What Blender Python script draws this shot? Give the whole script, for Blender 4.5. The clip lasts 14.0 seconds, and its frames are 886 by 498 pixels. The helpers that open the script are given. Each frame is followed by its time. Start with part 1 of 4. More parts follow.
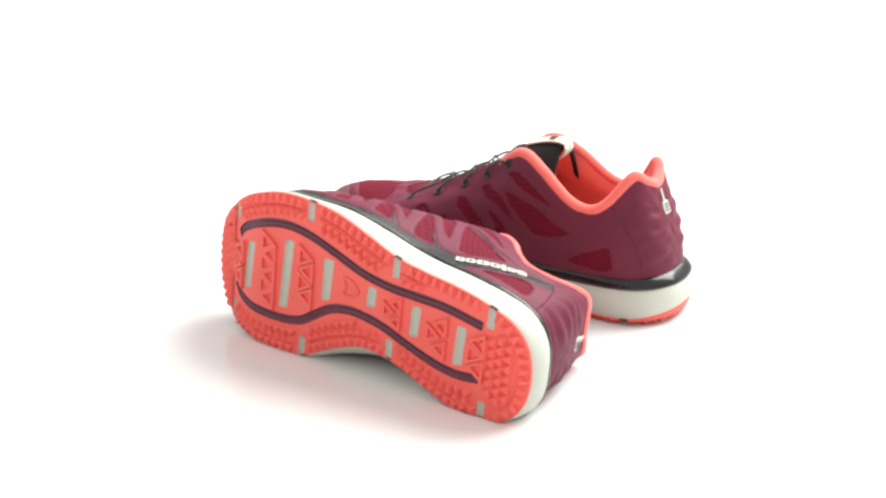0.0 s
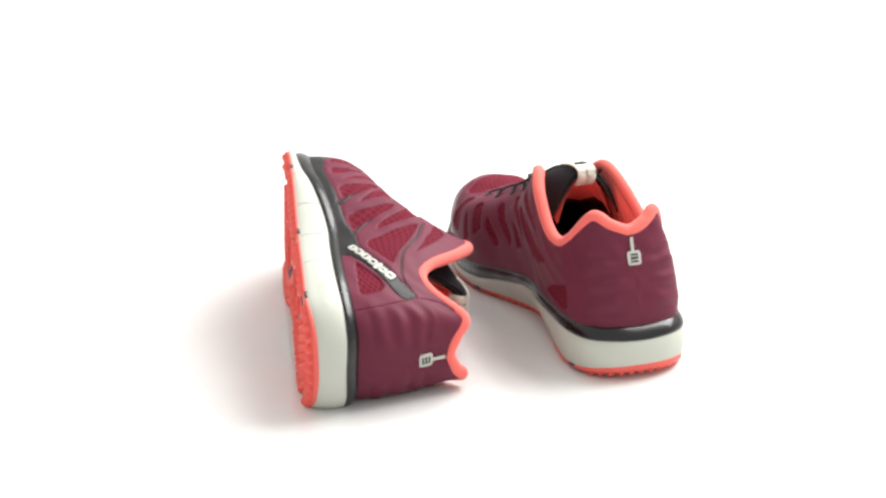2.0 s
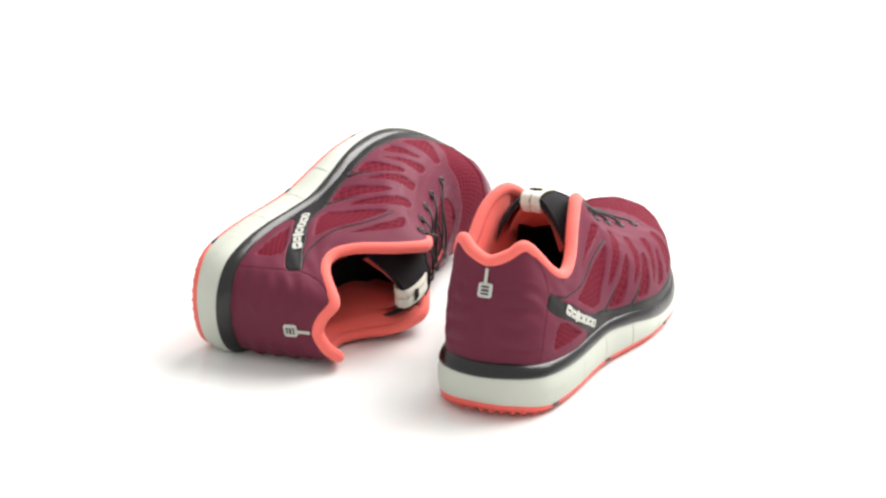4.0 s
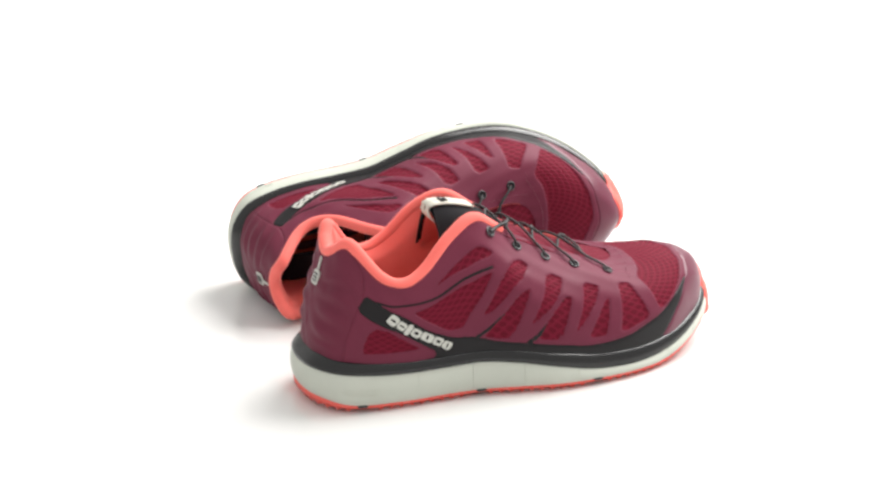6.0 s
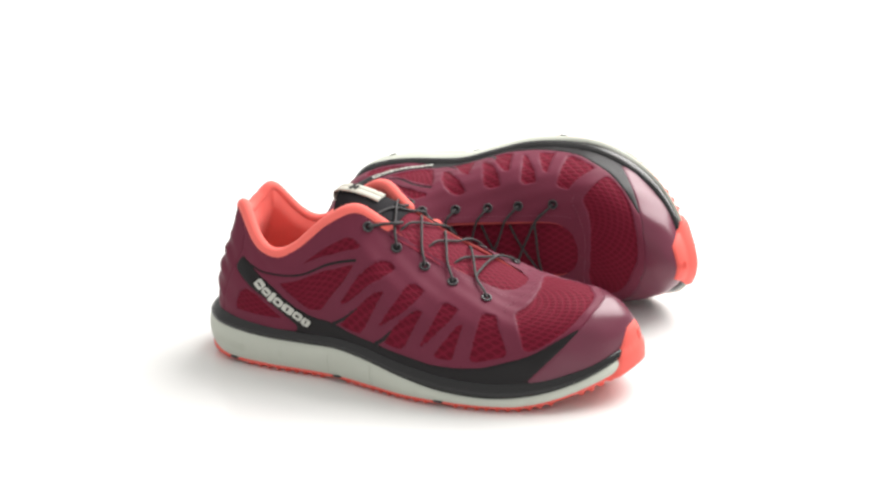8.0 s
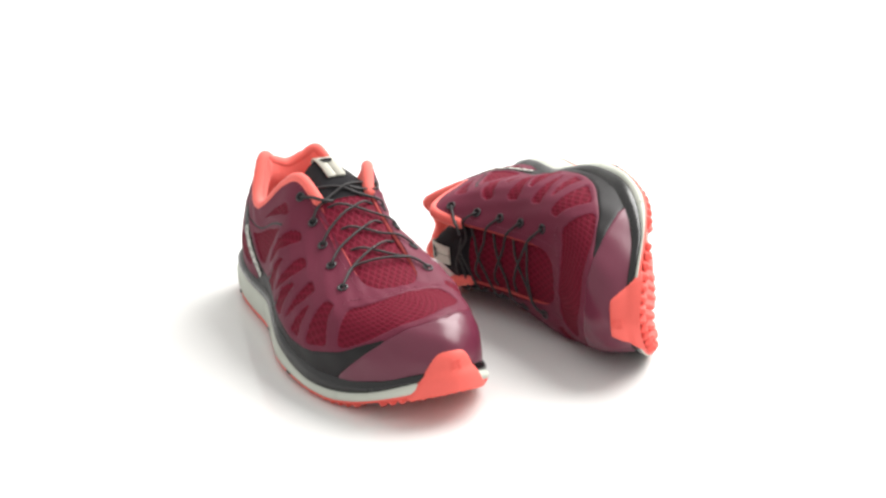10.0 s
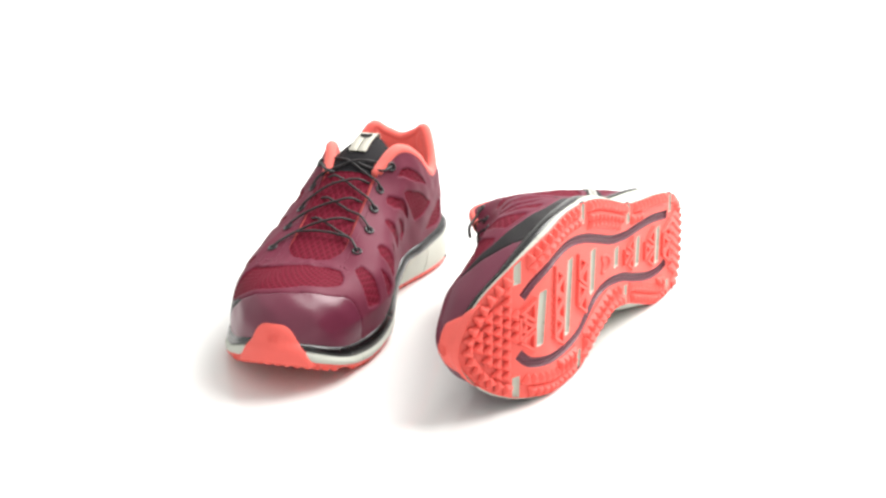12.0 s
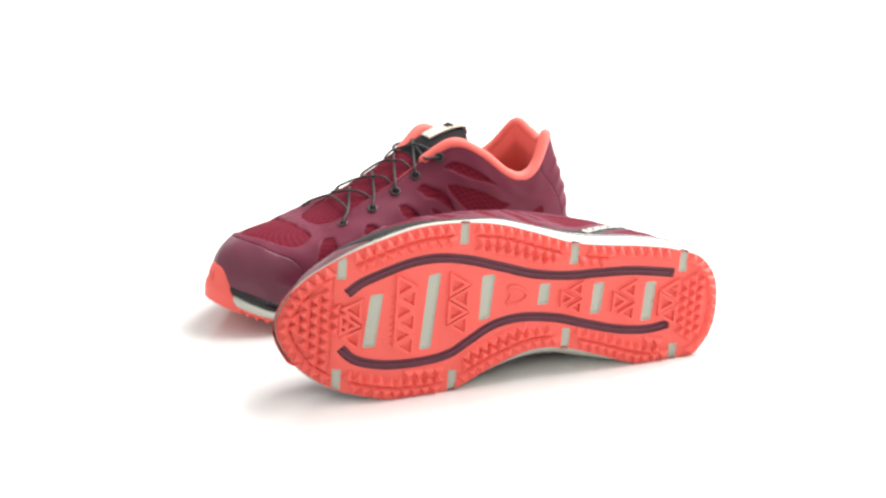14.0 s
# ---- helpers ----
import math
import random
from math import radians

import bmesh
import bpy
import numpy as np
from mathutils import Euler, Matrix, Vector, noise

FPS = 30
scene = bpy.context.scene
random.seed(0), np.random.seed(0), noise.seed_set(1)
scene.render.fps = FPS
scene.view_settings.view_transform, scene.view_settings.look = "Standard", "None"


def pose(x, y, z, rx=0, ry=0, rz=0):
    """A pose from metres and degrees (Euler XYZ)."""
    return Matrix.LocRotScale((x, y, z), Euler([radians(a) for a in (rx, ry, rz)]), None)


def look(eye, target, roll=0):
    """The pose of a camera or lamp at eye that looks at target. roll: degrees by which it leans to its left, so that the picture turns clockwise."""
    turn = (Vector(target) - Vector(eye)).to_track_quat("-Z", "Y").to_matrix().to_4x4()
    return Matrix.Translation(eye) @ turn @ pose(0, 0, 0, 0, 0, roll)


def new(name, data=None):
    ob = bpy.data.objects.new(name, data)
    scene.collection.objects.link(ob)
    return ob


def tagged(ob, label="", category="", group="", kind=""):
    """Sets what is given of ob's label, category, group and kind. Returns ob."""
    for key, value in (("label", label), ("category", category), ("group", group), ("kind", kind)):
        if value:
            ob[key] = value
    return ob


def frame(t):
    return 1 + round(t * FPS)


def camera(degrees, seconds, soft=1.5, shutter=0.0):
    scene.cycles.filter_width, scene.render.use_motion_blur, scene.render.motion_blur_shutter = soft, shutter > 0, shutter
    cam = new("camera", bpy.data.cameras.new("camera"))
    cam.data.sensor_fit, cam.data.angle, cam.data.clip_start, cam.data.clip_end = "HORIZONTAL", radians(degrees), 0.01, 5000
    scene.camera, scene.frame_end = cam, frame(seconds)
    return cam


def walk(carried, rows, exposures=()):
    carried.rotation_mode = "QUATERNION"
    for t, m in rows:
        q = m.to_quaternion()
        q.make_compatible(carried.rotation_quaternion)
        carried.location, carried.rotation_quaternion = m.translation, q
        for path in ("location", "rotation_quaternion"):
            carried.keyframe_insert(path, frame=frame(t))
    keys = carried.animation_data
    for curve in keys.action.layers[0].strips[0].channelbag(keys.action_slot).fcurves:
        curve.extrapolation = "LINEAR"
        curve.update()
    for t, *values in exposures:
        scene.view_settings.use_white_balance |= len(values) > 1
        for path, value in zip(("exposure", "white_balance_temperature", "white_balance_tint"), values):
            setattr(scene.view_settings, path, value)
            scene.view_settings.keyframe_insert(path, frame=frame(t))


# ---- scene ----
SECONDS = 14.0
# ---- camera: stands still before a turning table ----
EYE = Vector((0.0, -1.06, 0.4345))
HEAD, DOWN = radians(-0.389), radians(19.953)
AIM = EYE + Vector((math.sin(HEAD) * math.cos(DOWN), math.cos(HEAD) * math.cos(DOWN), -math.sin(DOWN)))
cam = camera(28.87, SECONDS, soft=2.6)
EXPOSURE = [(0.0, 0.58), (1.0, 0.50), (2.0, 0.42), (3.5, 0.40), (6.0, 0.38), (8.0, 0.31), (10.5, 0.43), (11.5, 0.49), (12.9, 0.57), (14.0, 0.59)]
walk(cam, [(0.0, look(EYE, AIM, -0.85)), (SECONDS, look(EYE, AIM, -0.85))], EXPOSURE)

# ---- light: a white tent with a broad softbox overhead ----
world = bpy.data.worlds.new("studio")
scene.world = world
world.use_nodes = True
world.node_tree.nodes["Background"].inputs["Color"].default_value = (1.0, 0.99, 0.965, 1)
world.node_tree.nodes["Background"].inputs["Strength"].default_value = 0.66


def softbox(name, eye, target, size, watts):
    data = bpy.data.lights.new(name, "AREA")
    data.shape, data.size, data.size_y, data.energy = "RECTANGLE", size[0], size[1], watts
    data.color = (1.0, 0.985, 0.965)
    lamp = new(name, data)
    lamp.matrix_world = look(eye, target)
    return lamp


softbox("softbox_lamp", (0.84, 0.62, 1.25), (0.0, 0.06, 0), (1.5, 1.2), 46.0)


# ---- materials ----
def material(name, colour, rough=0.6, metal=0.0, spec=0.5, mottle=0.10, grain=900.0, bump=0.15, coat=0.0, sheen=0.0):
    m = bpy.data.materials.new(name)
    m.use_nodes = True
    nt = m.node_tree
    bsdf = nt.nodes["Principled BSDF"]
    tc = nt.nodes.new("ShaderNodeTexCoord")
    fine = nt.nodes.new("ShaderNodeTexNoise")
    fine.inputs["Scale"].default_value, fine.inputs["Detail"].default_value = grain, 4
    broad = nt.nodes.new("ShaderNodeTexNoise")
    broad.inputs["Scale"].default_value, broad.inputs["Detail"].default_value = 38.0, 3
    nt.links.new(tc.outputs["Object"], fine.inputs["Vector"])
    nt.links.new(tc.outputs["Object"], broad.inputs["Vector"])
    add = nt.nodes.new("ShaderNodeMath")
    add.operation = "ADD"
    nt.links.new(fine.outputs["Fac"], add.inputs[0])
    nt.links.new(broad.outputs["Fac"], add.inputs[1])
    ramp = nt.nodes.new("ShaderNodeMapRange")
    ramp.inputs["From Min"].default_value, ramp.inputs["From Max"].default_value = 0.6, 1.4
    ramp.inputs["To Min"].default_value, ramp.inputs["To Max"].default_value = 1 - mottle, 1 + mottle
    nt.links.new(add.outputs[0], ramp.inputs["Value"])
    mul = nt.nodes.new("ShaderNodeVectorMath")
    mul.operation = "SCALE"
    mul.inputs[0].default_value = colour
    nt.links.new(ramp.outputs[0], mul.inputs["Scale"])
    nt.links.new(mul.outputs[0], bsdf.inputs["Base Color"])
    rr = nt.nodes.new("ShaderNodeMapRange")
    rr.inputs["To Min"].default_value, rr.inputs["To Max"].default_value = rough - 0.08, rough + 0.08
    nt.links.new(broad.outputs["Fac"], rr.inputs["Value"])
    nt.links.new(rr.outputs[0], bsdf.inputs["Roughness"])
    bp = nt.nodes.new("ShaderNodeBump")
    bp.inputs["Strength"].default_value, bp.inputs["Distance"].default_value = bump, 0.0004
    nt.links.new(fine.outputs["Fac"], bp.inputs["Height"])
    nt.links.new(bp.outputs[0], bsdf.inputs["Normal"])
    bsdf.inputs["Metallic"].default_value = metal
    bsdf.inputs["Specular IOR Level"].default_value = spec
    bsdf.inputs["Coat Weight"].default_value = coat
    bsdf.inputs["Sheen Weight"].default_value = sheen
    return m


def net_material(name, thread, gap, pitch=0.0048):
    """An open sandwich mesh: raised threads in a lozenge net over a darker ground, laid out in the cloth's own metres."""
    m = bpy.data.materials.new(name)
    m.use_nodes = True
    nt = m.node_tree
    bsdf = nt.nodes["Principled BSDF"]
    uv = nt.nodes.new("ShaderNodeUVMap")
    sep = nt.nodes.new("ShaderNodeSeparateXYZ")
    nt.links.new(uv.outputs[0], sep.inputs[0])

    def calc(op, a, b=None):
        n = nt.nodes.new("ShaderNodeMath")
        n.operation = op
        for k, v in enumerate((a, b)):
            if v is None:
                continue
            if isinstance(v, (int, float)):
                n.inputs[k].default_value = v
            else:
                nt.links.new(v, n.inputs[k])
        return n.outputs[0]

    lines = []
    for sign in (1, -1):
        slant = calc("ADD", calc("MULTIPLY", sep.outputs[0], 0.62), calc("MULTIPLY", sep.outputs[1], sign * 1.0))
        wave = calc("ABSOLUTE", calc("SINE", calc("MULTIPLY", slant, math.pi / pitch)))
        lines.append(wave)
    hole = calc("MULTIPLY", lines[0], lines[1])
    fine = nt.nodes.new("ShaderNodeTexNoise")
    fine.inputs["Scale"].default_value, fine.inputs["Detail"].default_value = 1400.0, 3
    tc = nt.nodes.new("ShaderNodeTexCoord")
    nt.links.new(tc.outputs["Object"], fine.inputs["Vector"])
    step = nt.nodes.new("ShaderNodeMapRange")
    step.interpolation_type = "SMOOTHSTEP"
    step.inputs["From Min"].default_value, step.inputs["From Max"].default_value = 0.12, 0.62
    nt.links.new(calc("ADD", hole, calc("MULTIPLY", calc("SUBTRACT", fine.outputs["Fac"], 0.5), 0.5)), step.inputs["Value"])
    mix = nt.nodes.new("ShaderNodeMix")
    mix.data_type = "RGBA"
    nt.links.new(step.outputs[0], mix.inputs["Factor"])
    mix.inputs[6].default_value, mix.inputs[7].default_value = (*thread, 1), (*gap, 1)
    nt.links.new(mix.outputs[2], bsdf.inputs["Base Color"])
    bp = nt.nodes.new("ShaderNodeBump")
    bp.inputs["Strength"].default_value, bp.inputs["Distance"].default_value = 0.4, 0.0006
    bp.invert = True
    nt.links.new(step.outputs[0], bp.inputs["Height"])
    nt.links.new(bp.outputs[0], bsdf.inputs["Normal"])
    bsdf.inputs["Roughness"].default_value = 0.75
    bsdf.inputs["Specular IOR Level"].default_value = 0.12
    return m


M_FILM = material("burgundy_film", (0.138, 0.0230, 0.0448), 0.56, mottle=0.09, bump=0.12, spec=0.15)
M_COUNTER = material("burgundy_synthetic", (0.131, 0.0220, 0.0425), 0.56, mottle=0.09, bump=0.14, spec=0.15)
M_CAP = material("burgundy_toe_rubber", (0.128, 0.022, 0.045), 0.32, mottle=0.06, bump=0.06, spec=0.42)
M_NET = net_material("crimson_mesh", (0.155, 0.0080, 0.024), (0.108, 0.0045, 0.015), 0.0046)
M_BAND = material("charcoal_film", (0.0085, 0.007, 0.008), 0.46, mottle=0.15, spec=0.24)
M_RIM = material("black_rubber", (0.005, 0.0045, 0.005), 0.25, mottle=0.2, bump=0.04, spec=0.5)
M_FOAM = material("pale_grey_foam", (0.52, 0.54, 0.475), 0.62, mottle=0.05, grain=1500, bump=0.12, spec=0.3)
M_CORAL = material("coral_rubber", (0.82, 0.126, 0.102), 0.55, mottle=0.05, bump=0.08, spec=0.35)
M_LINING = material("coral_lining", (0.87, 0.165, 0.138), 0.85, mottle=0.07, grain=1600, bump=0.4, spec=0.2, sheen=0.15)
M_GROOVE = material("plum_rubber", (0.135, 0.030, 0.050), 0.5)
M_WINDOW = material("grey_shank", (0.45, 0.46, 0.39), 0.45, mottle=0.06)
M_BLACK = material("black_textile", (0.012, 0.011, 0.013), 0.85, mottle=0.25, grain=1600, bump=0.4, spec=0.2)
M_LACE = material("charcoal_cord", (0.024, 0.021, 0.022), 0.6, mottle=0.3, grain=2500, bump=0.5)
M_STAY = material("faded_coral_binding", (0.40, 0.066, 0.064), 0.8, mottle=0.1, grain=1600, bump=0.3, spec=0.2)
M_THREAD = material("plum_thread", (0.20, 0.045, 0.075), 0.6, mottle=0.1, grain=2500)
M_EYE = material("dark_eyelet", (0.030, 0.028, 0.030), 0.35, mottle=0.1)
M_LABEL = material("pale_ribbon", (0.60, 0.58, 0.50), 0.7, mottle=0.08, grain=2000, bump=0.3)
M_PRINT = material("pale_print", (0.52, 0.52, 0.47), 0.45, mottle=0.05)
M_FLOOR = material("white_acrylic", (0.79, 0.79, 0.78), 0.06, mottle=0.008, grain=30, bump=0.0, spec=0.45)


# ---- mesh helpers ----
# how each shoe of the pair has settled: outer quarter swung out, inner quarter pressed in by the floor, spring of the toe,
# toe bent inwards, sole drawn in at the inner ball, toe drawn back, quarters filled out, and the plane (n, d) of the floor that flattens what it carries
FORM = {"sag": 0.0, "press": 0.0, "spring": 0.024, "hook": 0.0, "slim": 0.0, "pull": 0.0, "full_in": 0.0, "full_out": 0.0, "floor": None}


def settled(verts, margin=0.0003):
    """The points of a shoe as it lies: toe bent down by its weight, flattened where it meets the floor."""
    v = np.array(verts, float)
    v[..., 1] -= FORM["hook"] * np.clip((v[..., 0] - 0.165) / 0.095, 0, 1.1) ** 1.7
    v[..., 0] -= FORM["pull"] * np.clip((v[..., 0] - 0.170) / 0.090, 0, 1.1) ** 1.5
    low = np.clip((0.034 - v[..., 2]) / 0.014, 0, 1) * np.clip(-v[..., 1] / 0.045, 0, 1)
    v[..., 1] += FORM["slim"] * np.exp(-((v[..., 0] - 0.185) / 0.045) ** 4) * low
    if FORM["floor"] is not None:
        n, d = np.array(FORM["floor"][:3]), FORM["floor"][3]
        gap = v @ n + d - margin
        v[..., 1] += np.maximum(-gap, 0) / n[1]
    return v


def part(name, verts, faces, mat, parent, label="", uv=None, smooth=True):
    me = bpy.data.meshes.new(name)
    verts = settled(verts)
    side = parent["side"] if "side" in parent else 1
    flip = verts * np.array([1.0, side, 1.0])
    if side < 0:
        faces = [tuple(reversed(f)) for f in faces]
    me.from_pydata(flip.tolist(), [], [tuple(int(i) for i in f) for f in faces])
    if uv is not None:
        layer = me.uv_layers.new(name="cloth")
        index = np.empty(len(me.loops), np.int32)
        me.loops.foreach_get("vertex_index", index)
        layer.data.foreach_set("uv", np.asarray(uv, np.float32)[index].ravel())
    me.materials.append(mat)
    if smooth:
        me.polygons.foreach_set("use_smooth", [True] * len(me.polygons))
    me.update()
    ob = new(name, me)
    ob.parent = parent
    ob["side"] = side
    if label:
        tagged(ob, label)
    return ob


def grid_faces(n, m, wrap=False):
    out = []
    for i in range(n if wrap else n - 1):
        a, b = i * m, ((i + 1) % n) * m
        for j in range(m - 1):
            out.append((a + j, b + j, b + j + 1, a + j + 1))
    return out


def spline(t, values, closed=False):
    """Catmull-Rom through evenly spaced knots; t runs from 0 to the number of spans."""
    v = np.asarray(values, float)
    n = len(v)
    t = np.asarray(t, float)
    spans = n if closed else n - 1
    if closed:
        t = t % spans
        i = np.floor(t).astype(int)
        idx = [(i + k) % n for k in (-1, 0, 1, 2)]
    else:
        t = np.clip(t, 0, spans)
        i = np.minimum(np.floor(t).astype(int), spans - 1)
        idx = [np.clip(i + k, 0, n - 1) for k in (-1, 0, 1, 2)]
    f = t - i
    if v.ndim > 1:
        f = f[..., None]
    a, b, c, d = (v[k] for k in idx)
    return 0.5 * (2 * b + (c - a) * f + (2 * a - 5 * b + 4 * c - d) * f ** 2 + (3 * b - a - 3 * c + d) * f ** 3)


def unit(v):
    return v / np.maximum(np.linalg.norm(v, axis=-1, keepdims=True), 1e-12)


def tube(path, radius, sides=8, closed=False, flat=1.0, normal=None):
    """Verts and faces of a cord along a path."""
    path = np.asarray(path, float)
    n = len(path)
    tan = unit(np.roll(path, -1, 0) - np.roll(path, 1, 0)) if closed else unit(np.gradient(path, axis=0))
    up = np.asarray(normal, float) if normal is not None else np.tile([0.0, 0.0, 1.0], (n, 1))
    right = unit(np.cross(tan, up))
    up = np.cross(right, tan)
    r = np.broadcast_to(np.asarray(radius, float), (n,))[:, None]
    rings = []
    for k in range(sides):
        a = 2 * math.pi * k / sides
        rings.append(path + r * (math.cos(a) * right + flat * math.sin(a) * up))
    verts = np.stack(rings, 1).reshape(-1, 3)
    faces = []
    for i in range(n if closed else n - 1):
        for k in range(sides):
            a, b = i * sides, ((i + 1) % n) * sides
            faces.append((a + k, a + (k + 1) % sides, b + (k + 1) % sides, b + k))
    if not closed:
        faces.append(tuple(reversed(range(sides))))
        faces.append(tuple((n - 1) * sides + k for k in range(sides)))
    return verts, faces


# ---- the last of the shoe: x to the toe, y to the outer side, z up; 15 stations from heel to toe on each side ----
SPANS = 14
SOLE_OUT = [(-0.0140, 0.002), (-0.0105, 0.021), (0.001, 0.0345), (0.020, 0.0405), (0.042, 0.0430), (0.066, 0.0440), (0.088, 0.0460), (0.110, 0.052),
            (0.135, 0.0580), (0.160, 0.0595), (0.188, 0.0570), (0.214, 0.0490), (0.236, 0.0370), (0.2535, 0.0215), (0.2635, -0.003)]
SOLE_IN = [(-0.0140, 0.002), (-0.0105, -0.0160), (0.001, -0.0285), (0.020, -0.0335), (0.042, -0.0315), (0.066, -0.0250), (0.088, -0.0200), (0.110, -0.0205),
           (0.135, -0.0310), (0.160, -0.0445), (0.188, -0.0475), (0.214, -0.0440), (0.236, -0.0375), (0.2535, -0.0245), (0.2635, -0.003)]
FLARE_OUT = [0.0005, 0.001, 0.001, 0.001, 0.001, 0.001, 0.001, 0.0005, 0.0, -0.001, -0.001, -0.001, -0.001, -0.001, -0.0005]
FLARE_IN = [0.0005, 0.001, 0.001, 0.001, 0.003, 0.009, 0.0115, 0.0125, 0.007, 0.002, 0.0005, 0.0, -0.001, -0.001, -0.0005]
FOAM_TOP = [0.0268, 0.0272, 0.0258, 0.0240, 0.0228, 0.0228, 0.0230, 0.0205, 0.0155, 0.0105, 0.0090, 0.0115, 0.0175, 0.0260, 0.0315]
FOAM_TOP_IN = [0.0268, 0.0272, 0.0262, 0.0254, 0.0254, 0.0262, 0.0268, 0.0245, 0.0188, 0.0125, 0.0095, 0.0115, 0.0175, 0.0260, 0.0315]
RIM_HIGH = [0.0072, 0.0070, 0.0070, 0.0068, 0.0066, 0.0064, 0.0064, 0.0070, 0.0080, 0.0090, 0.0090, 0.0080, 0.0062, 0.0045, 0.0035]
TOP_OUT = [(0.0060, 0, 0.0892), (0.0078, 0.0115, 0.0934), (0.0140, 0.0215, 0.0990), (0.0285, 0.0320, 0.0800), (0.041, 0.0350, 0.0742),
           (0.0550, 0.0340, 0.0790), (0.0745, 0.0285, 0.0968), (0.0925, 0.0235, 0.1055), (0.111, 0.0185, 0.0940), (0.135, 0.0182, 0.0805),
           (0.158, 0.0188, 0.0710), (0.178, 0.0184, 0.0630), (0.188, 0.0132, 0.0608), (0.192, 0.006, 0.0610), (0.193, 0.0, 0.0615)]
TOP_IN = [(0.0060, 0, 0.0885), (0.0078, -0.0115, 0.0934), (0.0140, -0.0220, 0.0990), (0.0285, -0.0310, 0.0805), (0.041, -0.0338, 0.0750),
          (0.0550, -0.0350, 0.0805), (0.0745, -0.0335, 0.0980), (0.0925, -0.0265, 0.1065), (0.111, -0.0190, 0.0955), (0.135, -0.0182, 0.0825),
          (0.158, -0.0188, 0.0730), (0.178, -0.0184, 0.0635), (0.188, -0.0132, 0.0608), (0.192, -0.006, 0.0610), (0.193, 0.0, 0.0615)]
RISE = [0.45, 0.45, 0.45, 0.45, 0.45, 0.45, 0.50, 0.55, 0.60, 0.70, 0.80, 0.85, 0.90, 0.95, 0.95]
LEAN = [0.35, 0.35, 0.35, 0.35, 0.35, 0.35, 0.35, 0.35, 0.35, 0.40, 0.45, 0.50, 0.55, 0.55, 0.50]
DROP = [0.35, 0.35, 0.35, 0.35, 0.35, 0.35, 0.35, 0.35, 0.35, 0.30, 0.25, 0.20, 0.12, 0.05, 0.03]
INSET = [0.0068, 0.0062, 0.0048, 0.0032, 0.0026, 0.0025, 0.0025, 0.0025, 0.0025, 0.0025, 0.0025, 0.0025, 0.0025, 0.0025, 0.0025]
BULGE = [0.0005, 0.0008, 0.0015, 0.0015, 0.001, 0.001, 0.001, 0.001, 0.001, 0.001, 0.001, 0.001, 0.001, 0.001, 0.001]
BULGE_IN = [0.0005, 0.0008, 0.0010, 0.0012, 0.0015, 0.0022, 0.0028, 0.0030, 0.0028, 0.0022, 0.0015, 0.001, 0.001, 0.001, 0.001]
LOOP = 2 * SPANS


def soft_spline(t, values):
    """A closed curve that rounds its knots off a little."""
    v = np.asarray(values, float)
    eased = v * 0.68 + 0.16 * (np.roll(v, 1, 0) + np.roll(v, -1, 0))
    return 0.8 * spline(t, v, True) + 0.2 * spline(t, eased, True)


def ring(out, inn):
    """One closed loop of knots: heel, outer side, toe, inner side."""
    return np.array(list(out) + list(inn[-2:0:-1]), float)


SOLE_RING = ring(SOLE_OUT, SOLE_IN)


def both(values):
    return ring(values, values)


def ground_rise(x):
    """Height of the tread above the floor: level under the foot, rockered at toe and heel."""
    toe = np.clip((np.asarray(x) - 0.200) / 0.065, 0, 1.2)
    heel = np.clip((0.015 - np.asarray(x)) / 0.0275, 0, 1.2)
    return FORM["spring"] * toe ** 1.65 + 0.0035 * heel ** 1.8


def sole_edge(u):
    """Outline of the tread at u (0 heel, 1 toe by the outer side, 2 heel again) and its outward direction."""
    p = spline(np.asarray(u) * SPANS, SOLE_RING, True)
    d = 0.02
    tan = unit(spline((np.asarray(u) * SPANS + d) % LOOP, SOLE_RING, True) - spline((np.asarray(u) * SPANS - d) % LOOP, SOLE_RING, True))
    return p, np.stack([-tan[..., 1], tan[..., 0]], -1)


def wall_profile(u):
    """Outline points of the foam's foot, the foam's top and the rim's top at u."""
    k = np.asarray(u) * SPANS
    p, out = sole_edge(u)
    flare = spline(k, ring(FLARE_OUT, FLARE_IN), True)
    z0 = ground_rise(p[..., 0]) + 0.004 + 0.0018 * np.clip((0.012 - p[..., 0]) / 0.02, 0, 1)
    z1 = np.maximum(spline(k, ring(FOAM_TOP, FOAM_TOP_IN), True), z0 + 0.002)
    z2 = z1 + spline(k, both(RIM_HIGH), True)
    a = np.concatenate([p, z0[..., None]], -1)
    b = np.concatenate([p + out * flare[..., None], z1[..., None]], -1)
    c = np.concatenate([p + out * (flare - spline(k, both(INSET), True))[..., None], z2[..., None]], -1)
    return a, b, c, np.concatenate([out, np.zeros_like(z0)[..., None]], -1)


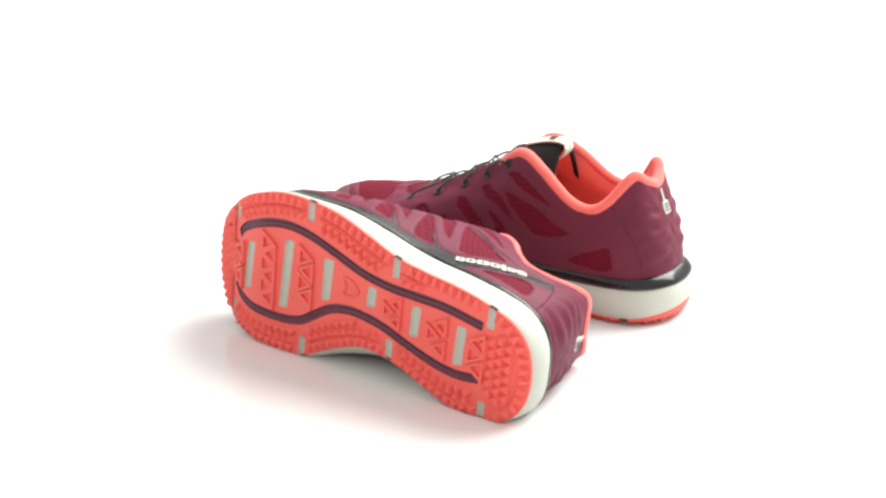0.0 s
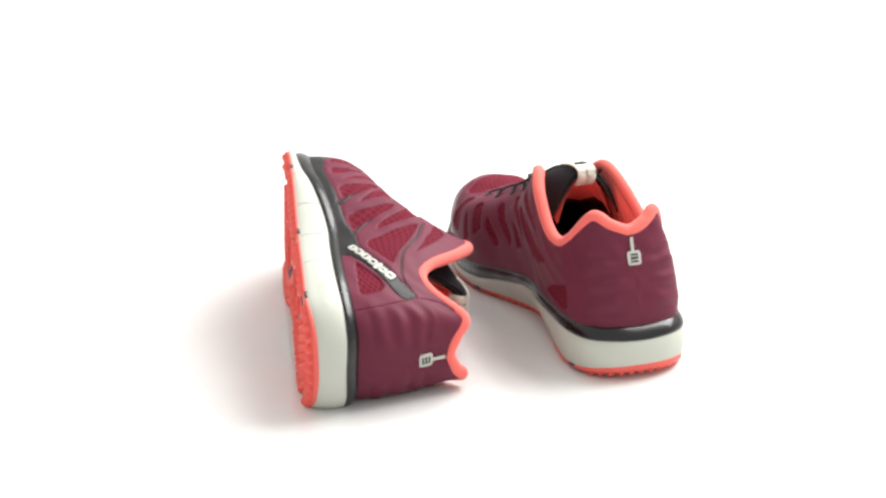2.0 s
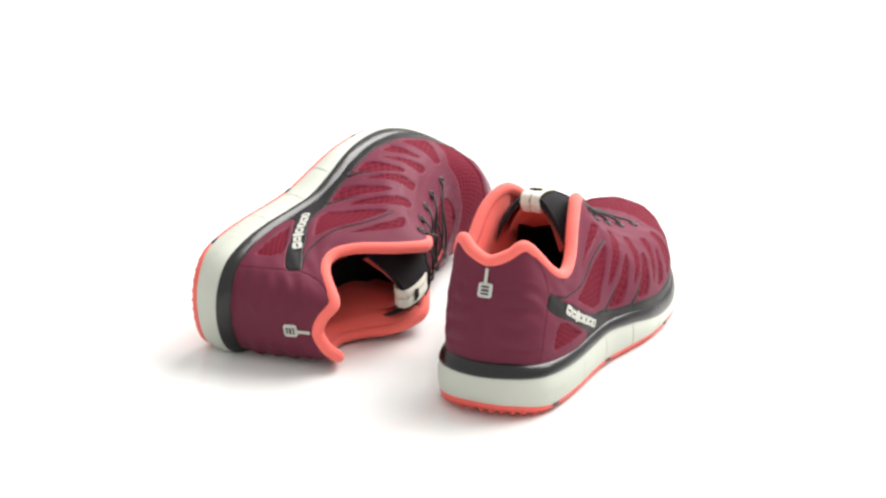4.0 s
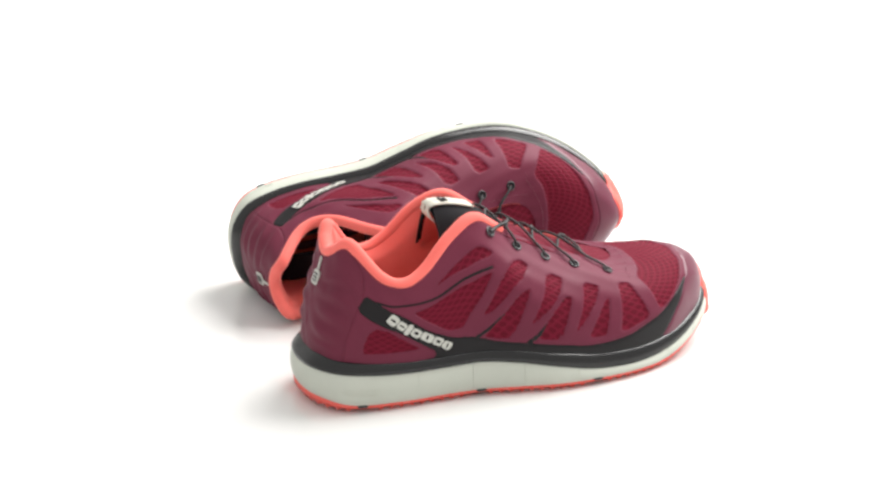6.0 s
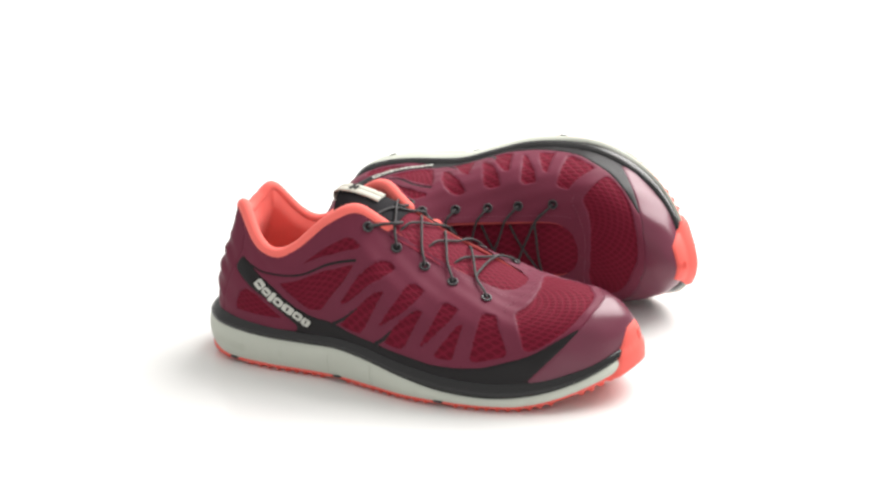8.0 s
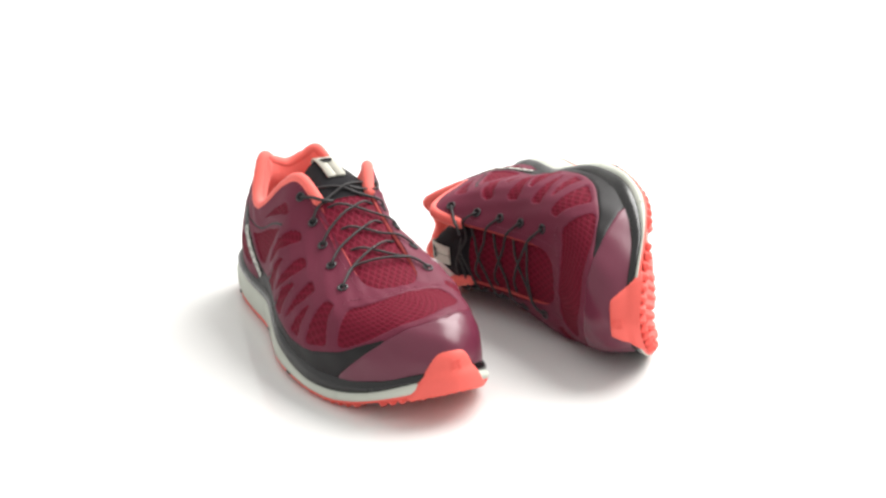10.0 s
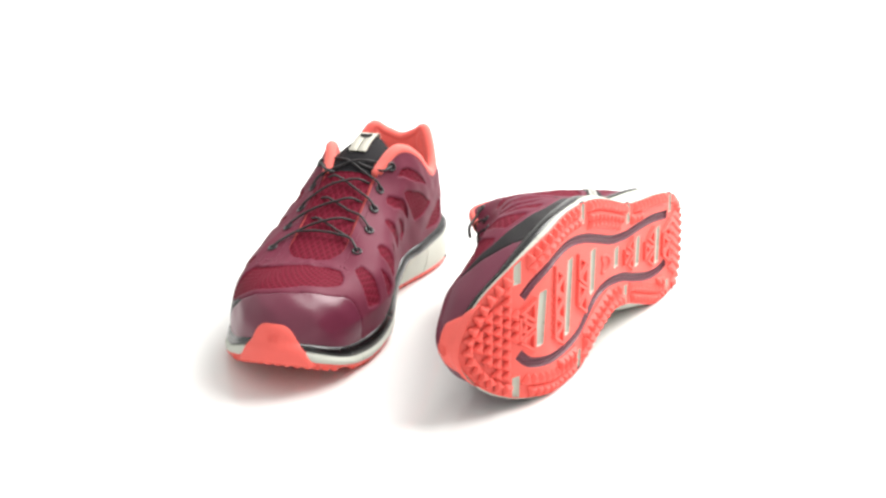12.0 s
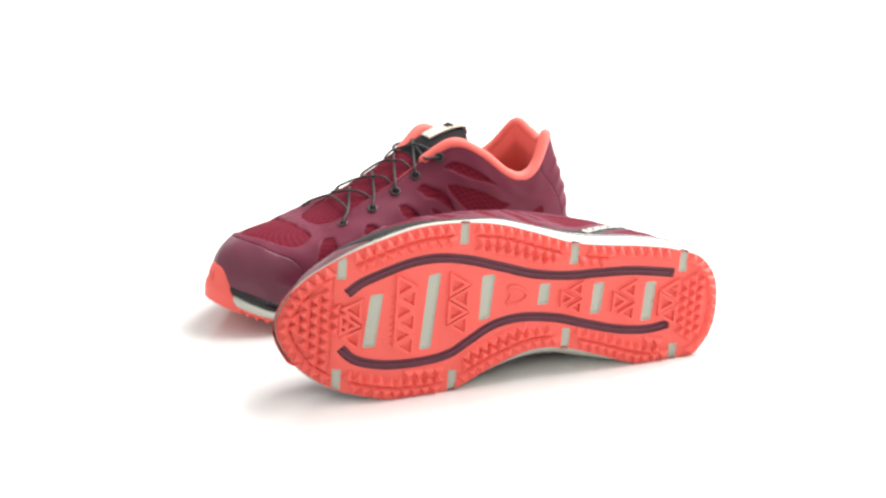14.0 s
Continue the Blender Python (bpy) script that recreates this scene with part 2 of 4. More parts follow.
def upper_at(u, v):
    """The upper's surface: u round the shoe, v from the rim (0) to the top line (1)."""
    u, v = np.asarray(u, float), np.asarray(v, float)
    k = (u * SPANS) % LOOP
    _, _, B, out = wall_profile(u)
    B = B - np.array([0, 0, 0.0015])
    T = soft_spline(k, ring(TOP_OUT, TOP_IN))
    sway = np.exp(-((k - 7.2) / 2.5) ** 2)[..., None] * FORM["sag"]
    pushed = np.exp(-((k - 23.0) / 2.6) ** 2)[..., None] * FORM["press"]
    T = T + sway * np.array([0.0, 0.75, 0.65]) + pushed * np.array([0.0, 1.0, 0.0])
    rise, lean, drop = (spline(k, both(c), True)[..., None] for c in (RISE, LEAN, DROP))
    bulge = spline(k, ring(BULGE, BULGE_IN), True)[..., None] - pushed * 0.8
    full = (FORM["full_in"] * np.exp(-((k - 20.0) / 3.2) ** 4) + FORM["full_out"] * np.exp(-((k - 6.5) / 2.4) ** 4))[..., None]
    dv = (T - B)[..., 2:3]
    flat = (B - T) * np.array([1, 1, 0])
    up = np.array([0, 0, 1.0])
    c1 = B + up * rise * dv + out * bulge
    c2 = T + flat * lean - up * drop * dv + out * (bulge * 0.8 + full)
    w = v[..., None]
    return B * (1 - w) ** 3 + 3 * c1 * w * (1 - w) ** 2 + 3 * c2 * w ** 2 * (1 - w) + T * w ** 3


def upper_frame(u, v):
    """Place, outward normal and the two tangents on the upper."""
    e = 2e-3
    p = upper_at(u, v)
    du = upper_at(np.asarray(u) + e, v) - upper_at(np.asarray(u) - e, v)
    dv = upper_at(u, np.clip(np.asarray(v) + e, 0, 1)) - upper_at(u, np.clip(np.asarray(v) - e, 0, 1))
    n = unit(np.cross(dv, du))
    return p, n, unit(du), unit(dv)


# ---- the white sweep ----
def backdrop():
    prof = [(-2.2, 0.0), (1.6, 0.0)]
    prof += [(1.6 + 0.9 * math.sin(a), 0.9 - 0.9 * math.cos(a)) for a in np.linspace(0, math.pi / 2, 14)[1:]] + [(2.5, 2.4)]
    verts = [(x, y, z) for x in (-2.6, 2.6) for y, z in prof]
    m = len(prof)
    faces = [(j, m + j, m + j + 1, j + 1) for j in range(m - 1)]
    holder = tagged(new("backdrop"), "seamless glossy white sweep under and behind the shoes", "backdrop", kind="structure")
    part("sheet", verts, faces, M_FLOOR, holder)
    return holder


backdrop()


# ---- cutting patterns of the upper in its own coordinates (u round the shoe, v up the wall) ----
WIDE, TALL = 0.30, 0.070          # metres of one u and of one v, about
OUTER_WINDOWS = [
    [(0.371, 0.792), (0.411, 0.79), (0.455, 0.799), (0.475, 0.805), (0.489, 0.786), (0.505, 0.730), (0.491, 0.698), (0.435, 0.704)],
    [(0.306, 0.615), (0.372, 0.63), (0.437, 0.565), (0.484, 0.572), (0.457, 0.459), (0.412, 0.314), (0.392, 0.233), (0.365, 0.264), (0.329, 0.459)],
    [(0.196, 0.157), (0.205, 0.308), (0.220, 0.39), (0.247, 0.377), (0.309, 0.138), (0.269, 0.128), (0.197, 0.094)],
    [(0.435, 0.258), (0.482, 0.447), (0.547, 0.692), (0.567, 0.723), (0.576, 0.686), (0.536, 0.509), (0.486, 0.34), (0.455, 0.27)],
    [(0.430, 0.101), (0.475, 0.226), (0.527, 0.396), (0.542, 0.428), (0.512, 0.233), (0.492, 0.119), (0.477, 0.075), (0.459, 0.075)],
    [(0.522, 0.157), (0.560, 0.371), (0.596, 0.591), (0.612, 0.629), (0.625, 0.591), (0.600, 0.434), (0.564, 0.283), (0.530, 0.176)],
    [(0.531, 0.075), (0.567, 0.258), (0.604, 0.39), (0.615, 0.39), (0.596, 0.258), (0.575, 0.119), (0.564, 0.08), (0.545, 0.075)],
    [(0.600, 0.132), (0.627, 0.302), (0.654, 0.516), (0.664, 0.547), (0.680, 0.509), (0.659, 0.365), (0.627, 0.22), (0.607, 0.145)],
    [(0.626, 0.107), (0.651, 0.233), (0.671, 0.346), (0.682, 0.377), (0.667, 0.214), (0.657, 0.101), (0.632, 0.094)],
    [(0.684, 0.119), (0.701, 0.333), (0.717, 0.497), (0.726, 0.535), (0.744, 0.541), (0.739, 0.396), (0.745, 0.182), (0.736, 0.157), (0.694, 0.113)],
]
INNER_WINDOWS = [
    [(1.472, 0.812), (1.492, 0.836), (1.520, 0.828), (1.580, 0.810), (1.625, 0.795), (1.572, 0.712), (1.520, 0.712)],
    [(1.488, 0.600), (1.545, 0.590), (1.615, 0.640), (1.678, 0.575), (1.645, 0.420), (1.600, 0.285), (1.560, 0.375), (1.512, 0.490)],
    [(1.672, 0.132), (1.708, 0.302), (1.759, 0.409), (1.772, 0.384), (1.773, 0.107), (1.75, 0.068), (1.705, 0.101)],
    [(1.409, 0.765), (1.425, 0.785), (1.465, 0.605), (1.525, 0.390), (1.545, 0.300), (1.497, 0.386), (1.440, 0.590)],
    [(1.4562, 0.428), (1.4938, 0.314), (1.5263, 0.201), (1.49, 0.166), (1.485, 0.252)],
    [(1.3725, 0.698), (1.3888, 0.66), (1.4262, 0.453), (1.4625, 0.258), (1.465, 0.160), (1.4212, 0.350), (1.3850, 0.547)],
    [(1.3712, 0.459), (1.4, 0.314), (1.43, 0.164), (1.4138, 0.150), (1.3788, 0.321)],
    [(1.31, 0.635), (1.3235, 0.620), (1.3507, 0.459), (1.372, 0.290), (1.3538, 0.20), (1.3292, 0.39), (1.3105, 0.528)],
    [(1.2962, 0.421), (1.3245, 0.283), (1.3408, 0.165), (1.32, 0.135), (1.3092, 0.258)],
    [(1.2162, 0.698), (1.2425, 0.667), (1.265, 0.447), (1.2838, 0.201), (1.2788, 0.165), (1.2388, 0.204), (1.2312, 0.358)],
]
VAMP_WINDOW = [(1.172, 0.80), (1.12, 0.90), (1.02, 0.92), (0.922, 0.887), (0.861, 0.811), (0.783, 0.629), (0.773, 0.396), (0.771, 0.226), (0.781, 0.201), (0.815, 0.258),
               (0.856, 0.34), (0.894, 0.43), (0.950, 0.515), (1.034, 0.60), (1.10, 0.595), (1.160, 0.575), (1.176, 0.655)]
TOE_CAP = [(0.772, -0.02), (0.772, 0.006), (0.806, 0.107), (0.850, 0.233), (0.884, 0.325), (0.935, 0.430), (0.985, 0.490), (1.05, 0.515), (1.11, 0.485),
           (1.172, 0.415), (1.197, 0.321), (1.213, 0.176), (1.228, 0.03), (1.228, -0.02)]
SIDE_BAND = [(0.177, 0.50), (0.190, 0.704), (0.216, 0.711), (0.282, 0.585), (0.332, 0.308), (0.372, 0.17), (0.416, 0.113), (0.448, 0.066), (0.48, 0.050),
             (0.521, 0.048), (0.569, 0.052), (0.617, 0.05), (0.664, 0.063), (0.708, 0.090), (0.745, 0.132), (0.781, 0.176), (0.826, 0.258), (0.868, 0.318),
             (0.884, 0.327), (0.850, 0.235), (0.806, 0.109), (0.772, 0.006), (0.772, -0.02), (0.331, -0.02), (0.337, 0.069), (0.311, 0.189), (0.270, 0.365), (0.222, 0.453)]
HEEL_COUNTER = [(0.150, -0.02), (0.155, 0.119), (0.171, 0.371), (0.186, 0.72), (0.178, 0.90), (0.12, 1.02), (-0.19, 1.02), (-0.208, 0.90), (-0.184, 0.547), (-0.167, 0.264), (-0.150, -0.02)]
SEAM_LINES = [
    [(0.216, 0.711), (0.257, 0.717), (0.289, 0.73), (0.33, 0.712), (0.39, 0.654), (0.464, 0.61), (0.489, 0.61)],
    [(0.416, 0.107), (0.45, 0.165), (0.50, 0.283), (0.530, 0.388)],
    [(0.511, 0.044), (0.536, 0.113), (0.579, 0.283), (0.599, 0.36)],
]
STITCHES = [
    [(0.500, 0.962), (0.560, 0.955), (0.630, 0.945), (0.700, 0.930), (0.770, 0.905), (0.820, 0.875)],
    [(1.500, 0.972), (1.440, 0.968), (1.370, 0.955), (1.300, 0.930), (1.230, 0.905), (1.190, 0.870)],
    [(0.765, 0.60), (0.775, 0.70), (0.810, 0.80), (0.850, 0.872), (0.920, 0.925), (1.02, 0.95), (1.12, 0.93), (1.185, 0.82), (1.20, 0.68)],
]
EYELETS_OUT = [(0.525, 0.905), (0.584, 0.874), (0.635, 0.850), (0.685, 0.814), (0.744, 0.762)]
EYELETS_IN = [(1.463, 0.935), (1.406, 0.915), (1.3625, 0.896), (1.314, 0.842), (1.250, 0.838)]


def rounded(poly, times=2, part_off=0.16):
    p = np.asarray(poly, float)
    for _ in range(times):
        q = np.roll(p, -1, 0)
        p = np.stack([(1 - part_off) * p + part_off * q, part_off * p + (1 - part_off) * q], 1).reshape(-1, 2)
    return p


def bevelled(poly, r):
    """The outline with each corner cut twice over, r metres from its tip."""
    p = np.asarray(poly, float)
    out = []
    for a, b, c in zip(np.roll(p, 1, 0), p, np.roll(p, -1, 0)):
        d, e = unit(a - b), unit(c - b)
        out += [b + d * r, b + (d + e) * r * 0.28, b + e * r]
    return np.array(out)


def stroke(path, half):
    """The outline of a line of that half width; ends cut square."""
    p = spline(np.linspace(0, len(path) - 1, 5 * len(path)), path)
    t = unit(np.gradient(p, axis=0))
    n = np.stack([-t[:, 1], t[:, 0]], 1) * half
    return np.concatenate([p + n, (p - n)[::-1]])


def inside(poly, q):
    x, y = q[:, 0], q[:, 1]
    hit = np.zeros(len(q), bool)
    a, b = poly, np.roll(poly, -1, 0)
    for (x0, y0), (x1, y1) in zip(a, b):
        if y0 == y1:
            continue
        cross = ((y0 > y) != (y1 > y)) & (x < (x1 - x0) * (y - y0) / (y1 - y0) + x0)
        hit ^= cross
    return hit


def cut(points, n, m, polys, reach, wrap):
    """Snaps the points of an n x m pattern (in metres) on to the outlines and says in which outline each cell lies (-1: none).
    Returns points, the distance to the nearest outline, and the label of every cell."""
    pts = points.copy()
    for poly in polys:
        a, b = poly, np.roll(poly, -1, 0)
        low, high = poly.min(0) - 2 * reach, poly.max(0) + 2 * reach
        near = np.where(((pts > low) & (pts < high)).all(1))[0]
        if not len(near):
            continue
        q = pts[near][:, None]
        d = b - a
        k = np.clip(((q - a) * d).sum(-1) / np.maximum((d * d).sum(-1), 1e-14), 0, 1)
        foot = a + k[..., None] * d
        dist = np.linalg.norm(q - foot, axis=-1)
        best = dist.argmin(1)
        row = np.arange(len(near))
        take = dist[row, best] < reach
        pts[near[take]] = foot[row, best][take]
    gap = np.full(len(pts), 1.0)
    for poly in polys:
        a, b = poly, np.roll(poly, -1, 0)
        low, high = poly.min(0) - 0.004, poly.max(0) + 0.004
        near = np.where(((pts > low) & (pts < high)).all(1))[0]
        if not len(near):
            continue
        q = pts[near][:, None]
        d = b - a
        k = np.clip(((q - a) * d).sum(-1) / np.maximum((d * d).sum(-1), 1e-14), 0, 1)
        gap[near] = np.minimum(gap[near], np.linalg.norm(q - (a + k[..., None] * d), axis=-1).min(1))
    g = pts.reshape(n, m, 2)
    nxt = np.roll(g, -1, 0) if wrap else g[1:]
    cur = g if wrap else g[:-1]
    if wrap:
        nxt = nxt.copy()
        nxt[-1, :, 0] += wrap
    mid = ((cur[:, :-1] + cur[:, 1:] + nxt[:, :-1] + nxt[:, 1:]) / 4).reshape(-1, 2)
    label = np.full(len(mid), -1)
    for i, poly in reversed(list(enumerate(polys))):
        label[inside(poly, mid)] = i
    return pts, gap, label


def piece(name, verts, faces, keep, mat, parent, label="", uv=None):
    """One part out of a larger sheet: the cells that are kept, with their own points."""
    sel = np.asarray(faces)[keep]
    used, inv = np.unique(sel, return_inverse=True)
    return part(name, verts[used], inv.reshape(sel.shape).tolist(), mat, parent, label, None if uv is None else uv[used])


# ---- upper ----
def build_upper(root):
    n, m = 760, 96
    us, vs = np.meshgrid(np.arange(n) * 2 / n, np.linspace(0, 1, m), indexing="ij")
    flat = np.stack([us.ravel() * WIDE, vs.ravel() * TALL], 1)
    scale = np.array([WIDE, TALL])
    kinds, polys = [], []

    def add(kind, poly):
        kinds.append(kind)
        polys.append(np.asarray(poly) * scale)

    for w in OUTER_WINDOWS + INNER_WINDOWS:
        add("mesh_window", rounded(rounded(w, 1, 0.10), 1, 0.25))
    add("vamp_mesh", rounded(VAMP_WINDOW))
    for line in SEAM_LINES:
        p = stroke(np.asarray(line) * scale, 0.0008)
        kinds.append("seam_line")
        polys.append(p)
    add("side_band", rounded(SIDE_BAND, 1))
    add("toe_cap", rounded(TOE_CAP, 1))
    counter = rounded(HEEL_COUNTER, 1)
    add("heel_counter", counter)
    add("heel_counter", counter + np.array([2.0, 0]))
    pts, gap, lab = cut(flat, n, m, polys, 0.00045, 2 * WIDE)
    u, v = pts[:, 0] / WIDE, np.clip(pts[:, 1] / TALL, 0, 1)
    p, nrm, _, _ = upper_frame(u, v)
    step = np.clip(gap / 0.0007, 0, 1)
    step = step * step * (3 - 2 * step)
    inner = np.zeros(len(pts), bool)
    for kind, poly in zip(kinds, polys):
        if kind in ("mesh_window", "vamp_mesh"):
            inner |= inside(poly, pts)
    lift = np.where(inner, -0.0005, 0.0005) * step
    # moulded ribs across the back of the heel, and pipes beside the lace stays
    back = np.minimum(u, 2 - u)
    rib = np.exp(-((back - 0.10) / 0.058) ** 4)
    lift += rib * 0.0013 * (-0.6 + 0.5 - 0.5 * np.cos((v + 0.9 * (back - 0.10) - 0.10) * 2 * math.pi / 0.185)) * np.clip((v - 0.08) / 0.04, 0, 1) * np.clip((0.74 - v) / 0.05, 0, 1)
    # the film wrinkles softly
    lift += 0.0003 * np.sin(u * 61 + 5 * v) * np.sin(v * 17 + u * 13) * (~inner)
    p = p + nrm * lift[:, None]
    faces = np.asarray(grid_faces(n, m, True))
    uv = np.stack([u * WIDE, v * TALL], 1)
    mats = {"mesh_window": M_NET, "vamp_mesh": M_NET, "seam_line": M_BAND, "side_band": M_BAND, "toe_cap": M_CAP, "heel_counter": M_COUNTER}
    tells = {"mesh_window": "crimson open mesh", "vamp_mesh": "crimson open mesh over the toes", "seam_line": "thin dark plum line", "side_band": "charcoal side band",
             "toe_cap": "smooth burgundy toe cap", "heel_counter": "burgundy moulded heel counter"}
    upper = piece("upper", p, faces, lab == -1, M_FILM, root, "welded burgundy film overlay", uv)
    done = []
    for i, kind in enumerate(kinds):
        if kind == "heel_counter":
            if "heel_counter" in done:
                continue
            keep = np.isin(lab, [j for j, k in enumerate(kinds) if k == kind])
        else:
            keep = lab == i
        done.append(kind)
        if keep.any():
            piece(kind, p, faces, keep, mats[kind], upper if kind in ("mesh_window", "seam_line") else root, tells[kind], uv)
    # rows of stitches along the lace stays and round the end of the throat
    verts, cells = [], []
    for line in STITCHES:
        q = spline(np.linspace(0, len(line) - 1, 60 * len(line)), line)
        at, up, _, _ = upper_frame(q[:, 0], q[:, 1])
        along = np.concatenate([[0], np.cumsum(np.linalg.norm(np.diff(at, axis=0), axis=1))])
        for d in np.arange(0.001, along[-1] - 0.002, 0.0026):
            k = [np.searchsorted(along, d + e) for e in (0, 0.0007, 0.0014)]
            path = at[k] + up[k] * np.array([[0.0003], [0.0007], [0.0003]])
            vv, ff = tube(path, 0.00022, 5, False, 1.0, up[k])
            cells += [tuple(i + len(verts) for i in f) for f in ff]
            verts += vv.tolist()
    part("stitching", verts, cells, M_THREAD, upper, "fine plum stitches")
    return upper


def build_inside(root):
    n = 240
    u = np.arange(n) * 2 / n
    depth = np.concatenate([np.linspace(0, 0.3, 12), np.linspace(0.36, 0.98, 10)])
    uu, dd = np.meshgrid(u, depth, indexing="ij")
    p, nrm, _, _ = upper_frame(uu, np.clip(1 - dd, 0.02, 1))
    near = np.minimum(uu, 2 - uu)
    collar = 1 / (1 + np.exp((near - 0.52) / 0.02))
    pad = 0.0024 + collar * 0.0039 + collar * 0.0040 * np.sin(np.clip(dd / 0.34, 0, 0.5) * math.pi) + 0.0006 * np.clip(dd / 0.3, 0, 1)
    p = p - nrm * pad[..., None]
    p[..., 2] = np.maximum(p[..., 2], 0.034)
    cells = np.asarray([tuple(reversed(f)) for f in grid_faces(n, len(depth), True)])
    throat = np.abs(uu.ravel()[cells[:, 0]] - 1.0) < 0.42
    piece("lining", p.reshape(-1, 3), cells, ~throat, M_LINING, root, "coral padded textile lining")
    piece("throat_lining", p.reshape(-1, 3), cells, throat, M_COUNTER, root, "burgundy backing of the lace stays")
    _, _, base, out = wall_profile(u)
    rim = base - out * 0.006
    centre = np.stack([rim[:, 0], np.full(n, 0.004), np.full(n, 0.0)], 1)
    rows = []
    for k in (1.0, 0.6, 0.2):
        q = centre + (rim - centre) * k
        q[:, 2] = 0.0365 + 0.004 * k ** 3
        rows.append(q)
    part("insole", np.stack(rows, 1).reshape(-1, 3), grid_faces(n, 3, True), M_BLACK, root, "black textile insole")
    # padded collar edge, from lace stay round the heel to lace stay
    w = np.linspace(-0.582, 0.582, 260)
    top, nrm, _, _ = upper_frame(w % 2, np.full(len(w), 0.999))
    ends = np.clip((0.582 - np.abs(w)) / 0.010, 0, 1) ** 0.5
    path = top - nrm * 0.0025 + np.array([0, 0, 0.0003])
    v, f = tube(path, (0.0040 - 0.0004 * np.sin(np.clip((np.abs(w) - 0.1) / 0.4, 0, 1) * math.pi)) * (0.25 + 0.75 * ends), 12, False, 1.0, nrm)
    part("collar_piping", v, f, M_LINING, root, "coral padded collar edge")
    for a, b in ((0.585, 0.83), (1.17, 1.415)):
        w = np.linspace(a, b, 70)
        top, nrm, _, _ = upper_frame(w, np.full(len(w), 0.998))
        v, f = tube(top - nrm * 0.0015 + np.array([0, 0, 0.0001]), 0.0012, 7, False, 1.0, nrm)
        part("stay_edge", v, f, M_STAY, root, "thin coral edge of the lace stay")


TONGUE = [(0.200, 0.0590), (0.175, 0.0662), (0.150, 0.0760), (0.130, 0.0865), (0.115, 0.0952), (0.103, 0.1030), (0.092, 0.1072), (0.082, 0.1095), (0.0730, 0.1100)]
TONGUE_HALF = [0.0160, 0.0206, 0.0214, 0.0212, 0.0216, 0.0232, 0.0242, 0.0242, 0.0232]
TONGUE_FALL = [0.002, 0.002, 0.002, 0.003, 0.005, 0.009, 0.015, 0.023, 0.031]


def tongue_at(k, s, deep=0.0):
    c, w, d = spline(k, TONGUE), spline(k, TONGUE_HALF), spline(k, TONGUE_FALL)
    slope = unit(spline(k + 0.02, TONGUE) - spline(k - 0.02, TONGUE))
    up = np.stack([-slope[..., 1], np.zeros_like(s), slope[..., 0]], -1)
    up = np.where(up[..., 2:3] < 0, -up, up)
    p = np.stack([c[..., 0], w * s, c[..., 1] - d * s * s], -1)
    return p - up * np.asarray(deep)[..., None] if np.ndim(deep) else p - up * deep


def tongue_sheet(k0, k1, thick, n=40, m=25):
    k, s = np.meshgrid(np.linspace(k0, k1, n), np.linspace(-1, 1, m), indexing="ij")
    soft = 0.0012 * np.abs(s) ** 4
    outer, under = tongue_at(k, s, soft), tongue_at(k, s * 0.99, thick - soft)
    verts = np.concatenate([outer.reshape(-1, 3), under.reshape(-1, 3)])
    faces = grid_faces(n, m)
    top = [tuple(f) for f in faces]
    low = [tuple(i + n * m for i in reversed(f)) for f in faces]
    edge = [i * m for i in range(n)] + [(n - 1) * m + j for j in range(1, m)] + [i * m + m - 1 for i in range(n - 2, -1, -1)] + [j for j in range(m - 2, 0, -1)]
    wall = [(edge[i], edge[(i + 1) % len(edge)], edge[(i + 1) % len(edge)] + n * m, edge[i] + n * m) for i in range(len(edge))]
    return verts, top + low + wall, np.stack([verts[:, 0], verts[:, 1]], 1)


